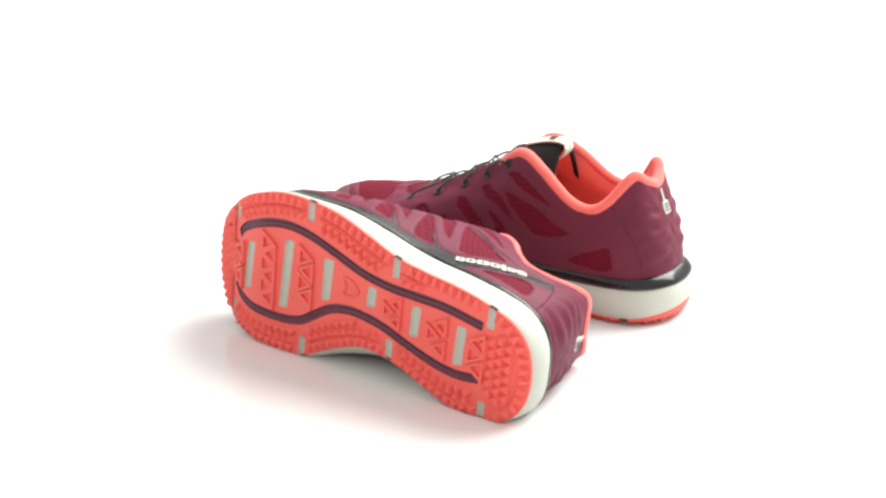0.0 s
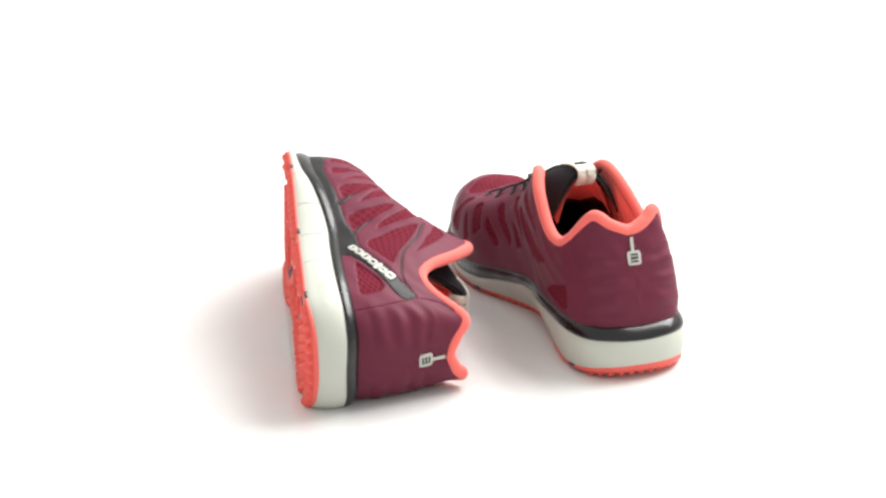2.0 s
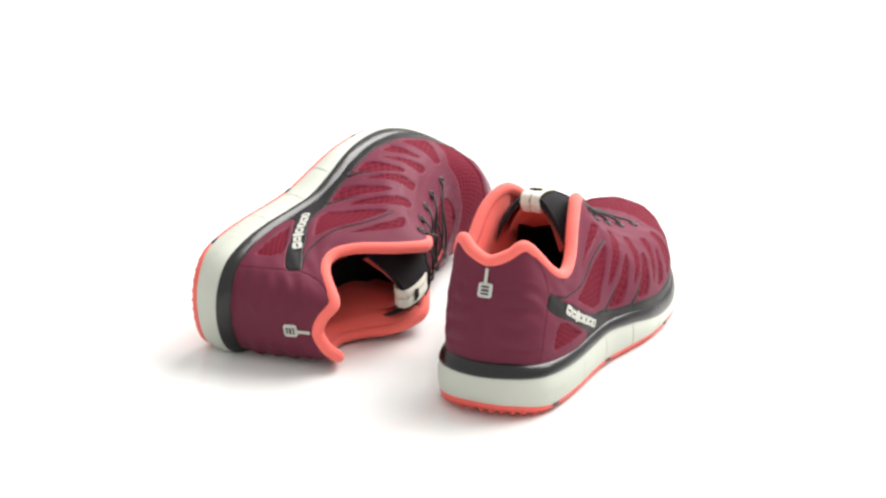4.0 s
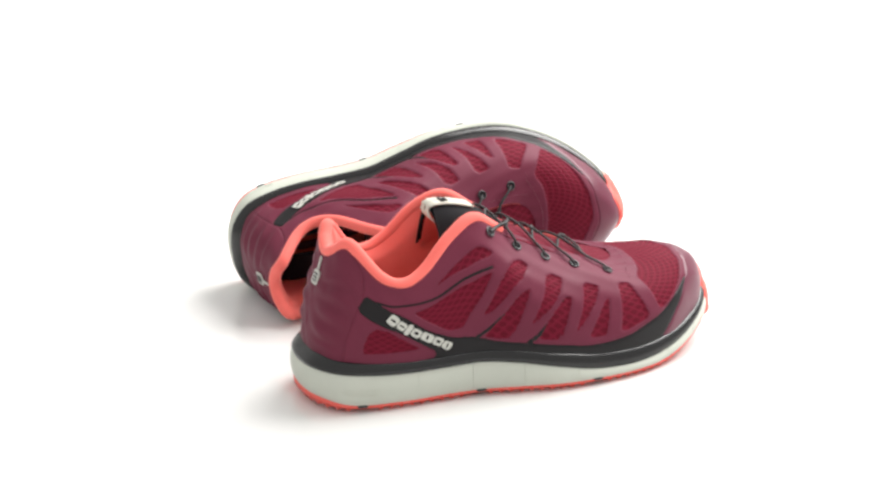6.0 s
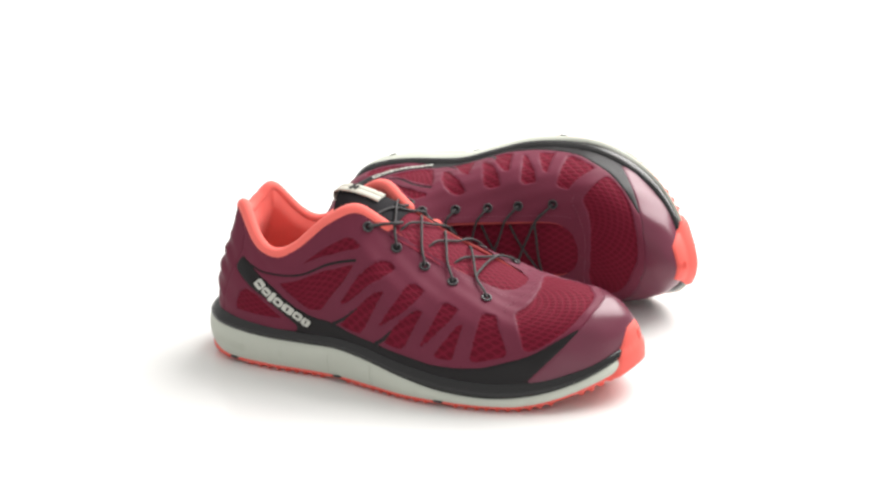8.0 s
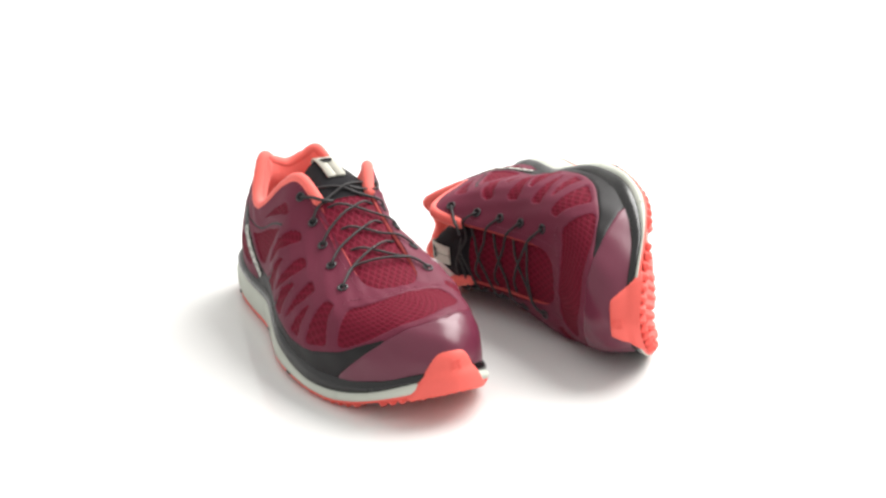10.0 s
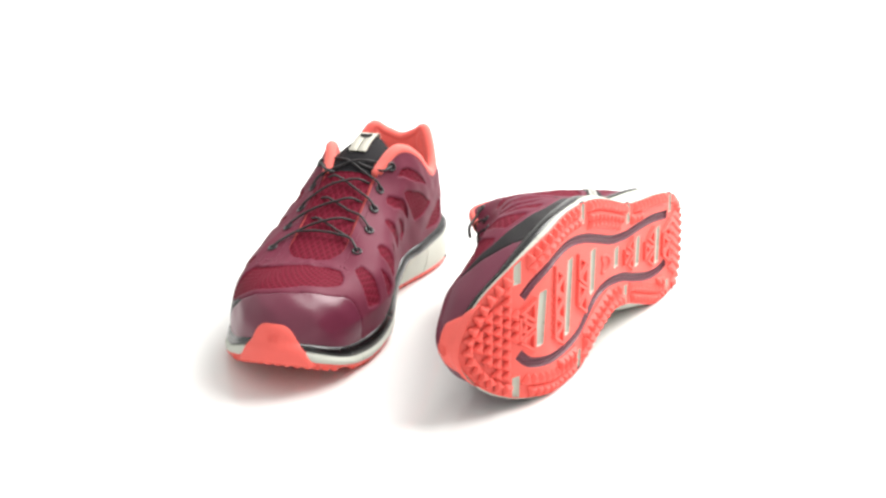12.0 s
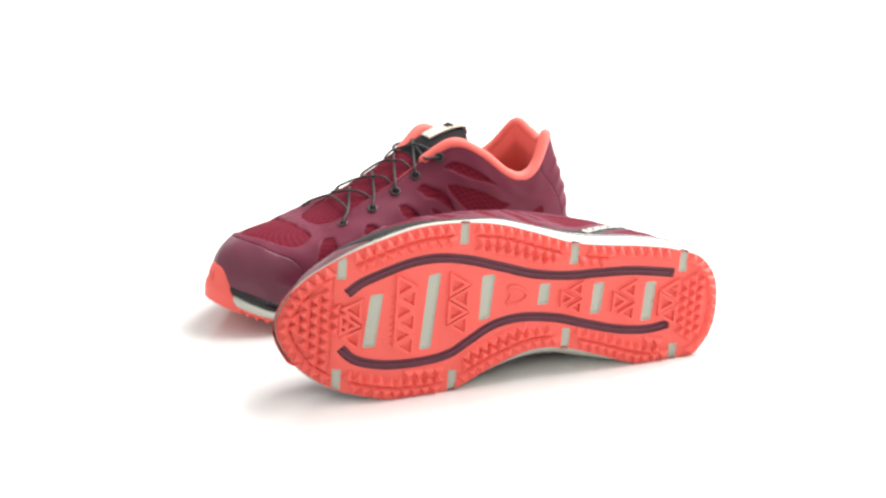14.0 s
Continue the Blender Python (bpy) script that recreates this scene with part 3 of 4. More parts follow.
def build_tongue(root):
    v, f, uv = tongue_sheet(0.0, 4.05, 0.003)
    tongue = part("tongue", v, f, M_NET, root, "crimson mesh tongue", uv)
    v, f, uv = tongue_sheet(4.05, 8.0, 0.0046)
    head = part("tongue_head", v, f, M_BLACK, tongue, "black padded head of the tongue", uv)
    k, s = np.meshgrid(np.linspace(3.2, 7.85, 24), np.linspace(-1, 1, 17), indexing="ij")
    lin = tongue_at(k, s, 0.0050 + 0.0040 * np.clip(7.85 - k, 0, 2.5)) * np.array([1.0, 0.79, 1.0])
    part("tongue_lining", lin.reshape(-1, 3), [tuple(reversed(q)) for q in grid_faces(24, 17)], M_LINING, tongue, "coral tongue lining")
    # the woven pull ribbon folded over the head
    for off in (-0.0032, 0.0032):
        front = [tongue_at(np.array(q), np.array(off / 0.024), -0.0009) for q in np.linspace(5.35, 7.8, 16)]
        tip = tongue_at(np.array(8.0), np.array(off / 0.015), 0.0)
        back = [tip + np.array([-0.0022, 0, 0.0004]), tip + np.array([-0.0030, 0, -0.003]), tip + np.array([-0.0015, 0, -0.0065]), tip + np.array([0.002, 0, -0.010])]
        path = np.array(front + back)
        path[:, 1] = off
        side = np.zeros_like(path)
        side[:, 1] = 0.0029
        nrm = unit(np.cross(np.gradient(path, axis=0), side)) * 0.0005
        nrm = np.where(nrm[:, 2:3] < -0.0003, -nrm, nrm)
        rows = np.stack([path - side + nrm, path + side + nrm, path + side - nrm, path - side - nrm, path - side + nrm], 1)
        part("pull_ribbon", rows.reshape(-1, 3), grid_faces(len(path), 5), M_LABEL, tongue, "pale woven ribbon")
    for q, half in ((7.10, 0.0040), (6.84, 0.0030)):
        c = tongue_at(np.array(q), np.array(0.0), -0.0019)
        d = tongue_at(np.array(q + 0.16), np.array(0.0), -0.0019)
        y = np.array([0, half, 0])
        quad = np.array([c - y, c + y, d + y, d - y])
        low = quad - np.array([0, 0, 0.0006])
        part("ribbon_print", np.concatenate([quad, low]), [(0, 1, 2, 3), (7, 6, 5, 4), (0, 4, 5, 1), (1, 5, 6, 2), (2, 6, 7, 3), (3, 7, 4, 0)], M_BAND, tongue, "dark woven bar", smooth=False)


def build_lacing(root):
    ends = {}
    for key, spots in (("out", EYELETS_OUT), ("in", EYELETS_IN)):
        for i, (u, v) in enumerate(spots):
            p, n, du, dv = (a[0] for a in upper_frame(np.array([u]), np.array([v])))
            ends[key, i] = (p, n, u, v)
            t = np.linspace(0, 2 * math.pi, 17)[:-1]
            path = p + n * 0.0011 + 0.0027 * (np.cos(t)[:, None] * du + np.sin(t)[:, None] * np.cross(n, du))
            vv, ff = tube(path, 0.0007, 7, True, 0.8, np.tile(n, (16, 1)))
            eyelet = part("eyelet", vv, ff, M_EYE, root, "dark lace eyelet")
            disc = p + n * 0.0010 + 0.0026 * (np.cos(t)[:, None] * du + np.sin(t)[:, None] * np.cross(n, du))
            part("eyelet_hole", np.concatenate([disc, [p + n * 0.0004]]), [(k, (k + 1) % 16, 16) for k in range(16)], M_BLACK, eyelet)

    def crossing(ea, eb, f, lift):
        """A point over the tongue, f of the way from one stay to the other."""
        rows = np.linspace(0, 8, 81)
        mid = tongue_at(rows, np.zeros(81))
        x, y = ea[0] * (1 - f) + eb[0] * f, ea[1] * (1 - f) + eb[1] * f
        k = rows[np.abs(mid[:, 0] - x).argmin()]
        c = tongue_at(np.array(k), np.array(y / 0.02))
        return np.array([x, y, c[2] + lift])

    def cord(a, b, lift, over):
        """From the eyelet a over its stay and across the tongue; then over the stay of b into its eyelet, or down under that stay."""
        pa, na, ua, va = ends[a]
        pb, nb, ub, vb = ends[b]
        ea, eb = upper_at(np.array([ua, ub]), np.array([0.995, 0.995]))
        knots = [pa + na * 0.0006, pa + na * 0.0022 + (ea - pa) * 0.25, ea + na * 0.0019]
        knots += [crossing(ea, eb, f, lift + 0.0008 * math.sin(f * math.pi)) for f in (0.25, 0.5, 0.75)]
        if over:
            knots += [eb + nb * 0.0019, pb + nb * 0.0022 + (eb - pb) * 0.25, pb + nb * 0.0006]
        else:
            knots += [eb + np.array([0, 0, -0.0042]), eb + (pb - eb) * 0.5 + np.array([0, 0, -0.0052])]
        path = spline(np.linspace(0, len(knots) - 1, 64), knots)
        vv, ff = tube(path, 0.00082, 7)
        part("lace", vv, ff, M_LACE, root, "charcoal round lace")

    cord(("out", 4), ("in", 4), 0.0022, True)
    for i in range(4):
        cord(("out", i + 1), ("in", i), 0.0026 if i else 0.0016, False)
        cord(("in", i + 1), ("out", i), 0.0014 if i else 0.0008, False)
    # the loose end at the top of the inner stay
    p, n, u, v = ends["in", 0]
    ei, eo = upper_at(np.array([u - 0.03, 0.56]), np.array([0.995, 0.995]))
    knots = [p + n * 0.001, p + n * 0.0024 + (ei - p) * 0.3, ei + n * 0.0030] + [crossing(ei, eo, f, 0.0014) for f in (0.2, 0.4)]
    vv, ff = tube(spline(np.linspace(0, 4, 40), knots), 0.00095, 7)
    part("lace", vv, ff, M_LACE, root, "charcoal round lace")
    # the slack loop at the top of the outer stay
    p, n, u, v = ends["out", 0]
    e = upper_at(np.array([0.56]), np.array([0.995]))[0]
    knots = [p + n * 0.001, e + n * 0.0018, e + np.array([0.004, 0.0, 0.0012]), e + np.array([0.008, -0.003, 0.0008]), e + np.array([0.009, -0.009, -0.0005])]
    vv, ff = tube(spline(np.linspace(0, 4, 36), knots), 0.0011, 7)
    part("lace", vv, ff, M_LACE, root, "charcoal round lace")


# ---- sole unit ----
def wall_loft(lower, upper, out, belly, rows, lip=0.0):
    t = np.linspace(0, 1, rows)
    bow = np.sin(t * math.pi) ** 0.6
    return lower[:, None] * (1 - t)[None, :, None] + upper[:, None] * t[None, :, None] + out[:, None] * (belly * bow - lip * (t == t[-1]))[None, :, None]


def build_sole(root):
    n = 360
    u = np.arange(n) * 2 / n
    a, b, c, out = wall_profile(u)
    foam = wall_loft(a - out * 0.0002, b - out * 0.0008, out, 0.0021, 14)
    ripple = 0.00008 * np.sin(u * 47)[:, None, None] * out[:, None]
    midsole = part("midsole", (foam + ripple).reshape(-1, 3), grid_faces(n, 14, True), M_FOAM, root, "pale grey foam midsole")
    # upright mould seams in the foam of the inner side and of the toe end
    for us in (0.30, 0.41, 0.51, 0.60, 0.69, 0.78, 0.86, 1.22, 1.34, 1.46, 1.57, 1.68):
        i = int(us / 2 * n)
        line = foam[i] + out[i] * 0.0001
        vv, ff = tube(line[1:-1], 0.0002, 5, False, 1.0, np.tile(out[i], (12, 1)))
        part("mould_seam", vv, ff, M_FOAM, midsole)
    # dark beads paint in the shade where the notches of the tread reach the wall
    for edge_u, spots in ((np.linspace(0.05, 0.95, 900), NOTCH_OUT), (np.linspace(1.05, 1.95, 900), NOTCH_IN)):
        e, o = sole_edge(edge_u)
        for q in spots[1:]:
            i = np.abs(e[:, 0] - q).argmin()
            z = float(ground_rise(q))
            c0 = np.array([*e[i], z + 0.0042]) + np.array([*o[i], 0]) * 0.0006
            along = np.array([-o[i][1], o[i][0], 0.0])
            vv, ff = tube(np.array([c0 - along * 0.0030, c0 - along * 0.0020, c0 + along * 0.0020, c0 + along * 0.0030]), [0.0004, 0.0009, 0.0009, 0.0004], 6)
            part("edge_notch", vv, ff, M_EYE, midsole, "dark bead painted as the shade of a notch, at the foot of the foam")
    # three faint moulded bars on the outer heel
    for row in (5, 6, 7):
        path = np.array([foam[int(q / 2 * n), row] + out[int(q / 2 * n)] * -0.0001 for q in np.linspace(0.155, 0.225, 9)])
        vv, ff = tube(path, 0.0003, 5, False, 0.6)
        part("moulded_bar", vv, ff, M_WINDOW, midsole)
    rim = wall_loft(b - np.array([0, 0, 0.0005]), c, out, 0.0016, 9, 0.001)
    part("rim", rim.reshape(-1, 3), grid_faces(n, 9, True), M_RIM, root, "glossy black rubber rim")
    build_outsole(root)
    # the coral rubber runs up over the toe
    nt, nv = 60, 22
    uu = np.linspace(0.925, 1.077, nt)
    f = np.linspace(0, 1, nt)
    edge = np.clip(np.minimum(f, 1 - f) / 0.33, 0, 1)
    edge = edge * edge * (3 - 2 * edge) * (1 - 0.10 * ((f - 0.5) / 0.2) ** 2 * (np.abs(f - 0.5) < 0.2) - 0.10 * (np.abs(f - 0.5) >= 0.2))
    low, mid, high, o = wall_profile(uu)
    low = low - np.array([0, 0, 0.0025])
    rows = []
    for k in np.linspace(0, 1, nv):
        reach = 0.003 + edge * 0.0240          # height of the bumper at this place
        z = low[:, 2] + reach * k
        r0, r1, r2 = low[:, 2] + 0.003, mid[:, 2], high[:, 2]
        q = np.where((z < r1)[:, None], low + (mid - low) * np.clip((z - low[:, 2]) / np.maximum(r1 - low[:, 2], 1e-4), 0, 1)[:, None],
                     mid + (high - mid) * np.clip((z - r1) / np.maximum(r2 - r1, 1e-4), 0, 1)[:, None])
        over = np.clip((z - r2) / 0.013, 0, 1) * 0.17
        q = np.where((z > r2)[:, None], upper_at(uu, over), q)
        shell = (0.0029 - 0.0017 * k) * math.sqrt(max(0.0, 1 - max(0.0, (k - 0.8) / 0.2) ** 2)) * np.clip(np.minimum(f, 1 - f) / 0.10, 0, 1) ** 0.6
        rows.append(q + o * (shell + 0.0002)[:, None])
    soft = np.stack(rows, 1)
    for _ in range(6):                         # ease the bends of the wall, keep foot and top edge
        soft[:, 1:-1] = 0.25 * soft[:, :-2] + 0.5 * soft[:, 1:-1] + 0.25 * soft[:, 2:]
    rows = [soft[:, j] + o * 0.0005 * math.sin(math.pi * j / (nv - 1)) for j in range(nv)]
    bumper = part("toe_bumper", np.stack(rows, 1).reshape(-1, 3), grid_faces(nt, nv), M_CORAL, root, "coral rubber toe bumper")
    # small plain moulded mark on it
    i = nt // 2
    c0 = rows[13][i]
    side = np.array([-o[i][1], o[i][0], 0.0])
    up = unit(rows[15][i] - rows[11][i])
    pts = [c0 + side * x + up * y for x, y in ((0.0026, 0.003), (-0.0026, 0.003), (-0.0026, 0.0017), (0.0012, 0.0017), (0.0012, 0.0006), (-0.0026, 0.0006), (-0.0026, -0.003),
                                               (0.0026, -0.003), (0.0026, -0.0017), (-0.0012, -0.0017), (-0.0012, -0.0006), (0.0026, -0.0006))]
    vv, ff = tube(np.array(pts), 0.00025, 5, True, 1.0, np.tile(o[i], (len(pts), 1)))
    part("moulded_mark", vv, ff, M_CORAL, bumper)


GROOVE_OUT = [(0.2264, 0.0194), (0.2173, 0.027), (0.1974, 0.0351), (0.1769, 0.0388), (0.1559, 0.0376), (0.1343, 0.0329), (0.1123, 0.0277), (0.0902, 0.0261),
              (0.0682, 0.0273), (0.0458, 0.0281), (0.019, 0.026)]
GROOVE_IN = [(0.2285, -0.0142), (0.2196, -0.0216), (0.2004, -0.0253), (0.1794, -0.0251), (0.162, -0.0212), (0.1484, -0.0121), (0.1348, -0.0036),
             (0.1171, 0.0004), (0.095, -0.0007), (0.0761, -0.005), (0.0531, -0.0095), (0.034, -0.0102), (0.019, -0.0071)]
SOLE_BARS = [[(0.2131, 0.0187), (0.2056, 0.0195), (0.2087, -0.0136), (0.2162, -0.014)], [(0.1779, 0.0287), (0.1704, 0.0299), (0.174, -0.0171), (0.181, -0.0175)],
             [(0.1445, 0.0272), (0.1363, 0.028), (0.138, 0.0008), (0.1447, -0.0011)], [(0.1073, 0.0212), (0.1004, 0.0213), (0.101, 0.0085), (0.1079, 0.0076)],
             [(0.072, 0.0205), (0.065, 0.0214), (0.0663, 0.0019), (0.0729, 0.0007)], [(0.0374, 0.0203), (0.0303, 0.0208), (0.0317, -0.0037), (0.0384, -0.0049)]]
NOTCH_OUT, NOTCH_IN = (0.230, 0.1575, 0.0865, 0.0135), (0.2300, 0.1590, 0.0875, 0.0145)
PLATE = 0.0031                    # the plate hangs this far above the tips of the lugs


def lug_mesh():
    """A low three-sided stud, point forward."""
    verts, faces = [], []
    for r, z, push in ((0.0044, 0.0003, 0.0), (0.0042, -0.0004, 0.0), (0.0020, -0.0026, 0.0003), (0.0013, -0.0030, 0.0003)):
        for k in range(6):
            a = 2 * math.pi * (k // 2) / 3 + (0.15 if k % 2 else -0.15)
            verts.append((r * math.cos(a) + push, r * math.sin(a), z))
    for j in range(3):
        for k in range(6):
            faces.append((j * 6 + (k + 1) % 6, j * 6 + k, (j + 1) * 6 + k, (j + 1) * 6 + (k + 1) % 6))
    faces.append(tuple(18 + (5 - k) for k in range(6)))
    me = bpy.data.meshes.new("lug")
    me.from_pydata(verts, [], faces)
    me.materials.append(M_CORAL)
    return me


def triangle_mesh(size):
    """A raised open triangle of the tread."""
    verts, faces = [], []
    for r, z in ((1.0, 0.0003), (0.96, -0.0020), (0.56, -0.0020), (0.46, 0.0003)):
        for k in range(3):
            a = 2 * math.pi * k / 3
            verts.append((size * r * math.cos(a), size * r * math.sin(a), z))
    for j in range(3):
        for k in range(3):
            faces.append((j * 3 + (k + 1) % 3, j * 3 + k, (j + 1) * 3 + k, (j + 1) * 3 + (k + 1) % 3))
    me = bpy.data.meshes.new("tread_triangle")
    me.from_pydata(verts, [], faces)
    me.materials.append(M_CORAL)
    return me


LUG, TRIANGLE, MIDDLE_TRIANGLE, SMALL_TRIANGLE = lug_mesh(), triangle_mesh(0.0090), triangle_mesh(0.0076), triangle_mesh(0.0063)


def stud(name, mesh, parent, x, y, turn):
    """A tread piece at its place on the plate; shares its mesh with the others."""
    side = parent["side"]
    ob = new(name, mesh)
    ob.parent = parent
    x, y = (float(q) for q in settled([x, y, float(ground_rise(x)) + PLATE], 0.0040)[:2])
    tilt = math.degrees(math.atan((ground_rise(x + 0.002) - ground_rise(x - 0.002)) / 0.004))
    ob.matrix_basis = pose(x, side * y, float(ground_rise(x)) + PLATE, 0, -tilt, 0) @ pose(0, 0, 0, 0, 0, side * math.degrees(turn))
    return ob


def build_outsole(root):
    n, m = 470, 140
    dense = np.linspace(0, 1, 1500)
    lat, _ = sole_edge(dense)
    med, _ = sole_edge(2 - dense)
    x0, x1 = lat[0, 0], lat[-1, 0]
    x = np.concatenate([np.linspace(x0, x0 + 0.004, 24), np.linspace(x0 + 0.004, x1 - 0.004, n - 46)[1:-1], np.linspace(x1 - 0.004, x1, 24)])
    x[0], x[-1] = x0 + 0.00005, x1 - 0.00005
    yl, ym = np.interp(x, lat[:, 0], lat[:, 1]), np.interp(x, med[:, 0], med[:, 1])
    w = np.linspace(0, 1, m)
    flat = np.stack([np.repeat(x, m), (ym[:, None] + (yl - ym)[:, None] * w).ravel()], 1)
    polys, kinds = [], []
    for g in (GROOVE_OUT, GROOVE_IN):
        polys.append(stroke(g, 0.0030))
        kinds.append("tread_groove")
    for bar in SOLE_BARS:
        polys.append(bevelled(bar, 0.0012))
        kinds.append("shank_window")
    spots = []
    for xs, edge, sgn in ((NOTCH_OUT, lat, 1), (NOTCH_IN, med, -1)):
        for q in xs:
            y = np.interp(q, edge[:, 0], edge[:, 1])
            spots.append((q, y - sgn * 0.006))
            polys.append(np.array([(q - 0.0024, y + sgn * 0.004), (q + 0.0024, y + sgn * 0.004), (q + 0.0026, y - sgn * 0.0125), (q - 0.0026, y - sgn * 0.0125)]))
            kinds.append("edge_notch")
    pts, gap, lab = cut(flat, n, m, polys, 0.00042, 0)
    sunk = np.zeros(len(pts))
    for kind, poly in zip(kinds, polys):
        depth = {"tread_groove": 0.0018, "shank_window": 0.0014, "edge_notch": 0.0012}[kind]
        sunk = np.where(inside(poly, pts), depth, sunk)
    step = np.clip(gap / 0.0006, 0, 1)
    z = ground_rise(pts[:, 0]) + PLATE + sunk * step
    verts = np.concatenate([pts, z[:, None]], 1)
    faces = np.asarray([tuple(reversed(f)) for f in grid_faces(n, m)])[:, ::-1]
    outsole = piece("outsole", verts, faces, lab == -1, M_CORAL, root, "coral rubber outsole with triangular lugs")
    mats = {"tread_groove": M_GROOVE, "shank_window": M_WINDOW, "edge_notch": M_WINDOW}
    tells = {"tread_groove": "dark plum wavy groove", "shank_window": "pale grey sole window", "edge_notch": "pale grey notch"}
    for i, kind in enumerate(kinds):
        if (lab == i).any():
            piece(kind, verts, faces, lab == i, mats[kind], outsole, tells[kind])
    # skirt between plate and foam
    k = 360
    u = np.arange(k) * 2 / k
    a, _, _, out = wall_profile(u)
    foot = a.copy()
    foot[:, 2] = ground_rise(a[:, 0]) + PLATE
    skirt = np.stack([foot, foot + out * 0.0004 - np.array([0, 0, 0.0003]), a + out * 0.0006, a + out * 0.0001 + np.array([0, 0, 0.0006])], 1)
    part("outsole_edge", skirt.reshape(-1, 3), grid_faces(k, 4, True), M_CORAL, outsole)
    # lugs: rows along the sides, a close staggered grid under toe and heel
    grooves = np.concatenate([spline(np.linspace(0, len(g) - 1, 200), g) for g in (GROOVE_OUT, GROOVE_IN)])
    lo, li = np.array(GROOVE_OUT[::-1]), np.array(GROOVE_IN[::-1])
    ring_u = np.linspace(0, 2, 2400, endpoint=False)
    edge, o = sole_edge(ring_u)
    placed = []

    def clear(x_, y_, apart):
        if np.hypot(*(grooves - (x_, y_)).T).min() < 0.0068 or any(abs(x_ - q[0]) < 0.0062 and abs(y_ - q[1]) < 0.0125 for q in spots):
            return False
        if 0.02 < x_ < 0.224 and np.interp(x_, li[:, 0], li[:, 1]) < y_ < np.interp(x_, lo[:, 0], lo[:, 1]):
            return False
        return not any(math.hypot(x_ - q, y_ - r) < apart for q, r in placed)

    for row, inset in enumerate((0.0041, 0.0096, 0.0151)):
        q = edge - o * inset
        along = np.concatenate([[0], np.cumsum(np.linalg.norm(np.diff(q, axis=0), axis=1))])
        count = int(along[-1] / 0.0062)
        for j in range(count):
            i = min(np.searchsorted(along, (j + 0.5 * (row % 2)) * along[-1] / count), 2399)
            x_, y_ = q[i]
            if (row and not 0.0165 < x_ < 0.228) or not clear(x_, y_, 0.0047) or np.hypot(*(edge - q[i]).T).min() < inset - 0.0006:
                continue
            placed.append((x_, y_))
            stud("lug", LUG, outsole, float(x_), float(y_), math.atan2(o[i][1], o[i][0]) + (math.pi if row % 2 else 0))
    for x_low, x_high in ((-0.012, 0.0165), (0.226, 0.262)):
        for row, x_ in enumerate(np.arange(x_low, x_high, 0.0056)):
            for y_ in np.arange(-0.051, 0.060, 0.0064) + 0.0032 * (row % 2):
                gap = edge - (x_, y_)
                near = np.hypot(*gap.T).argmin()
                if gap[near] @ o[near] < 0.0078 or not clear(x_, y_, 0.0044):
                    continue
                placed.append((x_, y_))
                stud("lug", LUG, outsole, float(x_), float(y_), 0.0)
    # open triangles between the sole windows
    for x_, y0, y1 in ((0.2235, -0.0080, 0.0100), (0.1915, -0.0140, 0.0230), (0.1585, -0.0030, 0.0225), (0.0215, -0.0010, 0.0150)):
        count = round((y1 - y0) / 0.0078)
        for j in range(count + 1):
            flip = j % 2
            stud("tread_triangle", TRIANGLE, outsole, x_ + (0.0022 if flip else -0.0022), y0 + (y1 - y0) * j / count, math.pi * flip)
    for x_, y_, mesh, spread in ((0.0865, 0.0118, SMALL_TRIANGLE, 0.0058), (0.0515, 0.0088, MIDDLE_TRIANGLE, 0.0074)):
        stud("tread_triangle", mesh, outsole, x_ + 0.0040, y_, math.pi)
        for k in (-1, 1):
            stud("tread_triangle", mesh, outsole, x_ - 0.0040, y_ + spread * k, 0.0)
    # a raised line along the middle of each groove
    for g in (GROOVE_OUT, GROOVE_IN):
        q = spline(np.linspace(0.15, len(g) - 1.15, 80), g)
        path = np.concatenate([q, (ground_rise(q[:, 0]) + PLATE + 0.0014)[:, None]], 1)
        vv, ff = tube(path, 0.0006, 6)
        part("groove_line", vv, ff, M_GROOVE, outsole)
    # small plain emblem in the waist
    pts = [(0.1275, 0.0195), (0.1205, 0.0195), (0.1150, 0.0145), (0.1205, 0.0095), (0.1275, 0.0095), (0.1250, 0.0145)]
    ring_pts = spline(np.linspace(0, 6, 40, endpoint=False), pts, True)
    path = np.concatenate([ring_pts, np.full((40, 1), PLATE - 0.0002)], 1)
    vv, ff = tube(path, 0.0011, 6, True)
    part("moulded_emblem", vv, ff, M_CORAL, outsole)
    # fine ribs beside the front window
    for q in np.linspace(-0.012, 0.017, 8):
        vv, ff = tube(np.array([(0.2005, q, PLATE - 0.0001), (0.1995, q, PLATE - 0.0001), (0.1965, q, PLATE - 0.0001)]), 0.0006, 5)
        part("moulded_rib", vv, ff, M_CORAL, outsole)


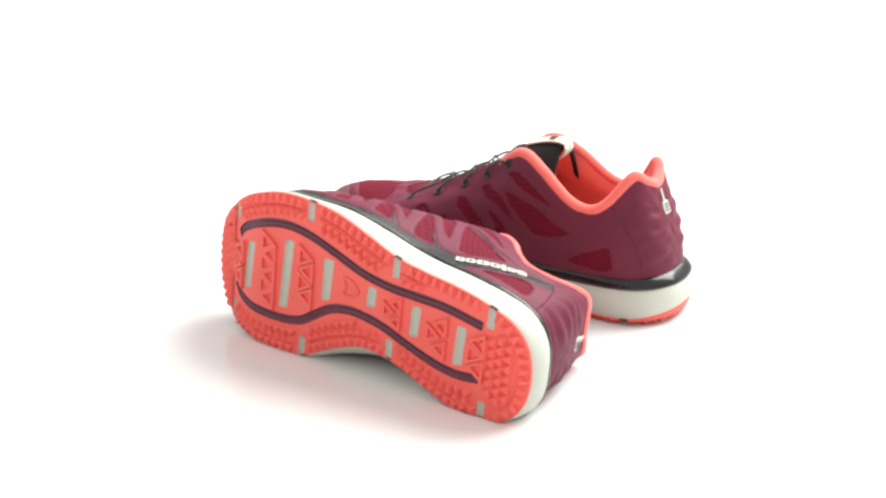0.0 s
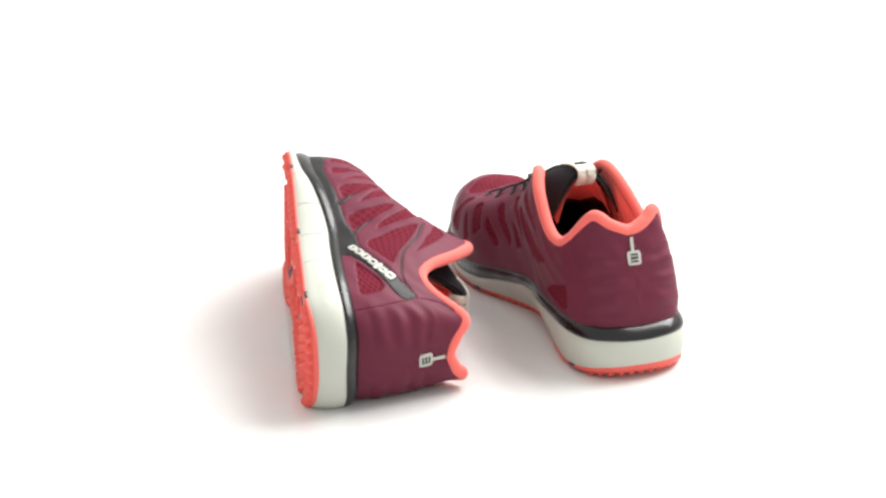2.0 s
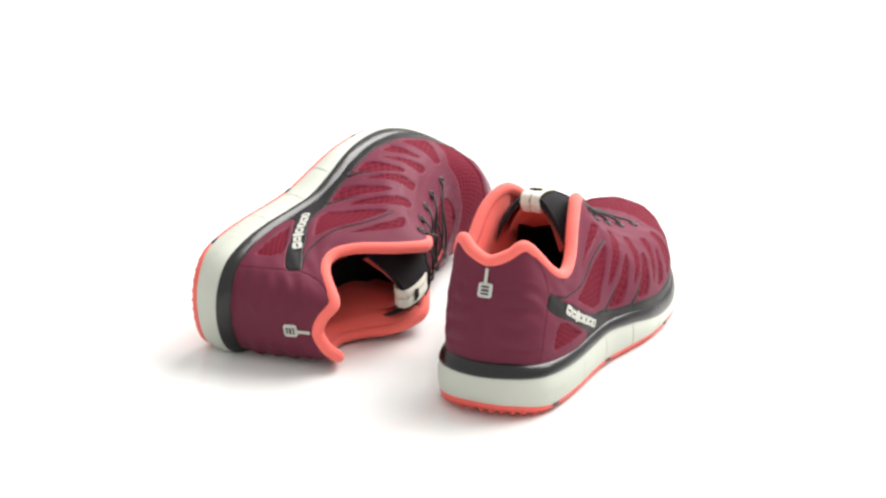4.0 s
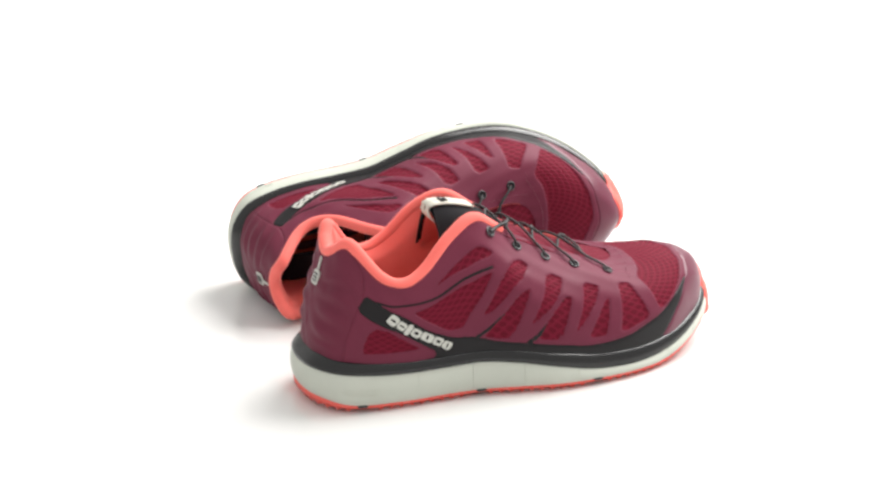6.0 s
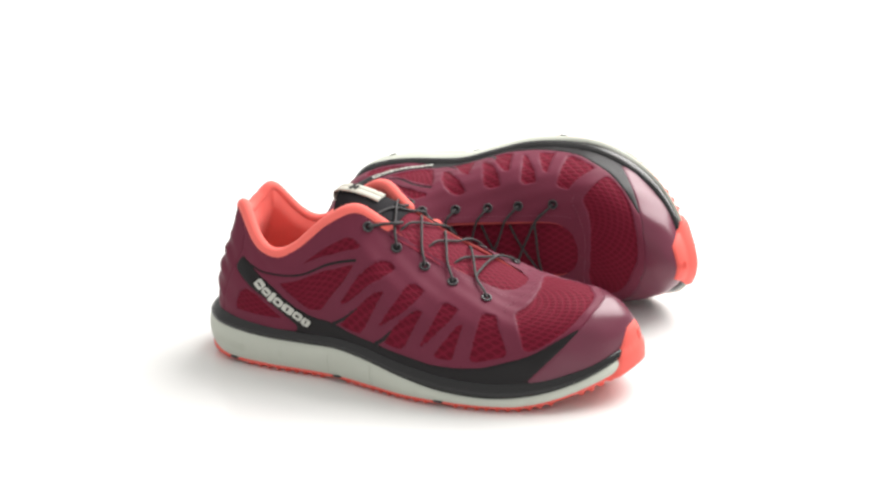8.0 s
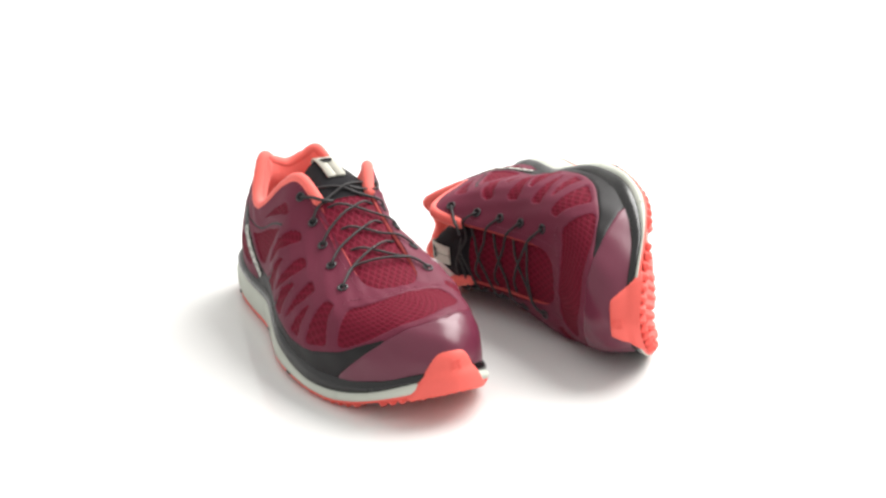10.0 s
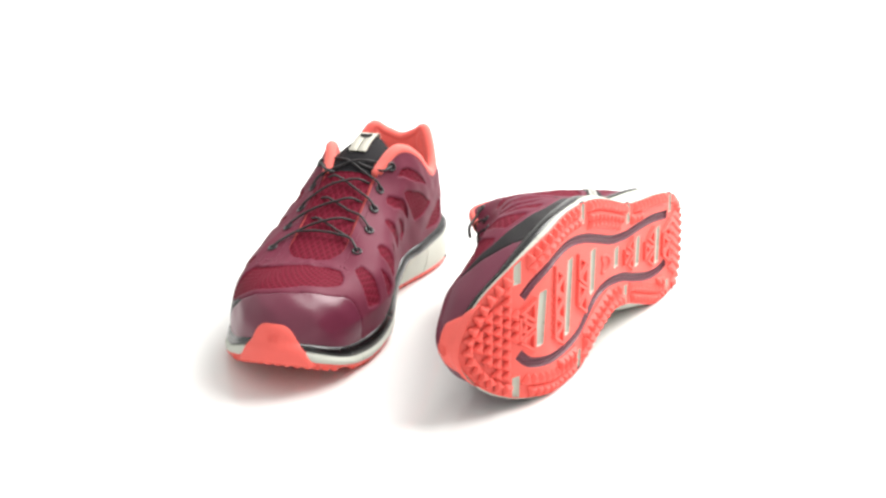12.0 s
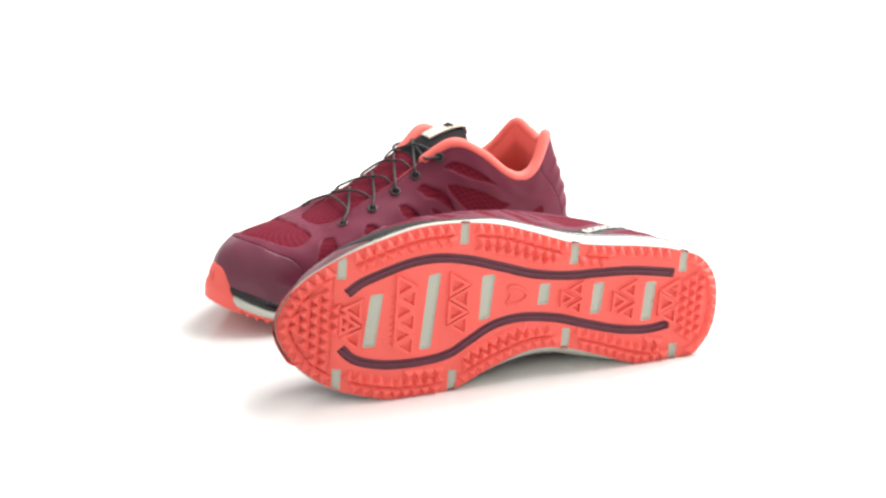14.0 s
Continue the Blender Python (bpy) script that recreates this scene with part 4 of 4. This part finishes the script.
# ---- prints on the upper ----
def decal(name, shape, u, v, turn, mat, parent, label="", high=0.0013, thick=0.0005):
    """A small flat print laid on the upper; the shape is in metres, turned by that many degrees from the level line."""
    p, n, du, dv = (a[0] for a in upper_frame(np.array([u]), np.array([v])))
    dv = np.cross(du, n)
    dv = dv if dv[2] > 0 else -dv
    a = radians(turn)
    ex, ey = du * math.cos(a) + dv * math.sin(a), -du * math.sin(a) + dv * math.cos(a)
    top = np.array([p + n * high + ex * x + ey * y for x, y in shape])
    k = len(top)
    low = top - n * thick
    # face order follows the outward normal
    order = list(range(k))
    if np.dot(np.cross(top[1] - top[0], top[2] - top[1]), n) < 0:
        order.reverse()
    faces = [tuple(order)] + [(order[(i + 1) % k], order[i], order[i] + k, order[(i + 1) % k] + k) for i in range(k)]
    return part(name, np.concatenate([top, low]), faces, mat, parent, label, smooth=False)


def pill(w, h, r):
    out = []
    for cx, cy, a0 in ((w / 2 - r, h / 2 - r, 0), (-w / 2 + r, h / 2 - r, 90), (-w / 2 + r, -h / 2 + r, 180), (w / 2 - r, -h / 2 + r, 270)):
        for k in range(4):
            a = radians(a0 + 30 * k)
            out.append((cx + r * math.cos(a), cy + r * math.sin(a)))
    return out


def build_prints(root):
    # seven plain pale blocks, some slit, in place of the mark on the side band
    line = np.stack([np.linspace(0.236, 0.372, 200), np.linspace(0.609, 0.063, 200)], 1)
    at = upper_at(line[:, 0], line[:, 1])
    run = np.concatenate([[0], np.cumsum(np.linalg.norm(np.diff(at, axis=0), axis=1))])
    along = run[-1] / 2 - 0.0218
    for wide, tall, slit in ((0.0060, 0.0062, "level"), (0.0054, 0.0050, "level"), (0.0030, 0.0072, ""), (0.0060, 0.0050, "hole"), (0.0078, 0.0050, "upright"),
                             (0.0060, 0.0050, "hole"), (0.0056, 0.0050, "upright")):
        u, v = (float(np.interp(along + wide / 2, run, line[:, q])) for q in (0, 1))
        along += wide + 0.0006
        lean = [(x + 0.12 * y, y) for x, y in pill(wide, tall, 0.0014)]
        mark = decal("side_mark", lean, u, v, -33, M_PRINT, root, "pale printed block")
        gap = {"level": (0.58, 0.18), "hole": (0.42, 0.34), "upright": (0.16, 0.55)}.get(slit)
        if gap:
            decal("mark_slit", pill(wide * gap[0], tall * gap[1], 0.0003), u, v, -33, M_BAND, mark, high=0.0015)
    box = decal("heel_mark", pill(0.0086, 0.0086, 0.0016), 1.9995, 0.715, 0, M_PRINT, root, "pale square heel tag", 0.0013, 0.0008)
    decal("heel_mark_bar", [(-0.0024, -0.0006), (0.0024, -0.0006), (0.0024, 0.0006), (-0.0024, 0.0006)], 1.9995, 0.715, 0, M_EYE, box, high=0.0017)
    decal("heel_mark_bar", [(-0.0024, 0.0016), (0.0024, 0.0016), (0.0024, 0.0026), (-0.0024, 0.0026)], 1.9995, 0.715, 0, M_EYE, box, high=0.0017)
    decal("heel_mark_bar", [(-0.0024, -0.0026), (0.0024, -0.0026), (0.0024, -0.0016), (-0.0024, -0.0016)], 1.9995, 0.715, 0, M_EYE, box, high=0.0017)
    decal("heel_stripe", [(-0.0009, -0.0042), (0.0009, -0.0042), (0.0009, 0.0042), (-0.0009, 0.0042)], 1.9995, 0.868, 0, M_PRINT, root, "pale heel stripe", 0.0013, 0.0008)


def shoe(side, sag, press, spring, hook=0.0, slim=0.0, pull=0.0, full_in=0.0, full_out=0.0, floor=None):
    root = new("running_shoe")
    root["side"] = side
    FORM.update(sag=sag, press=press, spring=spring, hook=hook, slim=slim, pull=pull, full_in=full_in, full_out=full_out, floor=floor)
    build_upper(root)
    build_inside(root)
    build_tongue(root)
    build_lacing(root)
    build_prints(root)
    build_sole(root)
    return root


right = tagged(shoe(-1, 0.0, 0.0, 0.021, slim=0.0036, pull=0.0010, full_in=0.0065, full_out=0.0022), "burgundy and coral running shoe standing upright on white", "shoe", "pair of running shoes")
left = tagged(shoe(1, 0.011, 0.007, 0.031, 0.0075, pull=0.0025, full_out=0.0080, floor=(0.10076, 0.99418, -0.03818, 0.02889)), "burgundy and coral running shoe tipped over, coral sole showing", "shoe", "pair of running shoes")


# ---- the turning: both shoes ride on one slowly turning table ----
TURN = [(0.0, -0.40), (0.5, -11.10), (1.0, -22.13), (1.5, -33.2), (2.0, -42.54), (2.5, -53.31), (3.0, -64.37), (3.5, -75.53),
        (4.0, -86.3), (4.5, -97.1), (5.0, -107.9), (5.5, -118.7), (6.0, -129.33), (6.5, -140.24), (7.0, -150.96), (7.5, -161.51),
        (8.0, -172.49), (8.5, -183.5), (9.0, -194.4), (9.5, -205.2), (10.0, -216.0), (10.5, -226.70), (11.0, -237.69), (11.5, -248.65),
        (12.0, -259.22), (12.5, -269.79), (13.0, -280.82), (13.5, -291.86), (14.0, -302.71)]

RIGHT_AT = Matrix(((-0.88173, -0.47176, 0, 0.13908), (0.47176, -0.88173, 0, 0.00804), (0, 0, 1, 0), (0, 0, 0, 1)))
LEFT_AT = Matrix(((-0.76609, 0.10201, 0.63459, 0.02700), (0.63479, -0.03469, 0.77191, -0.16384),
                  (0.10076, 0.99418, -0.03818, 0.02889), (0, 0, 0, 1)))


def motions():
    for thing, at in ((right, RIGHT_AT), (left, LEFT_AT)):
        walk(thing, [(t, pose(0, 0, 0, 0, 0, a) @ at) for t, a in TURN])


motions()
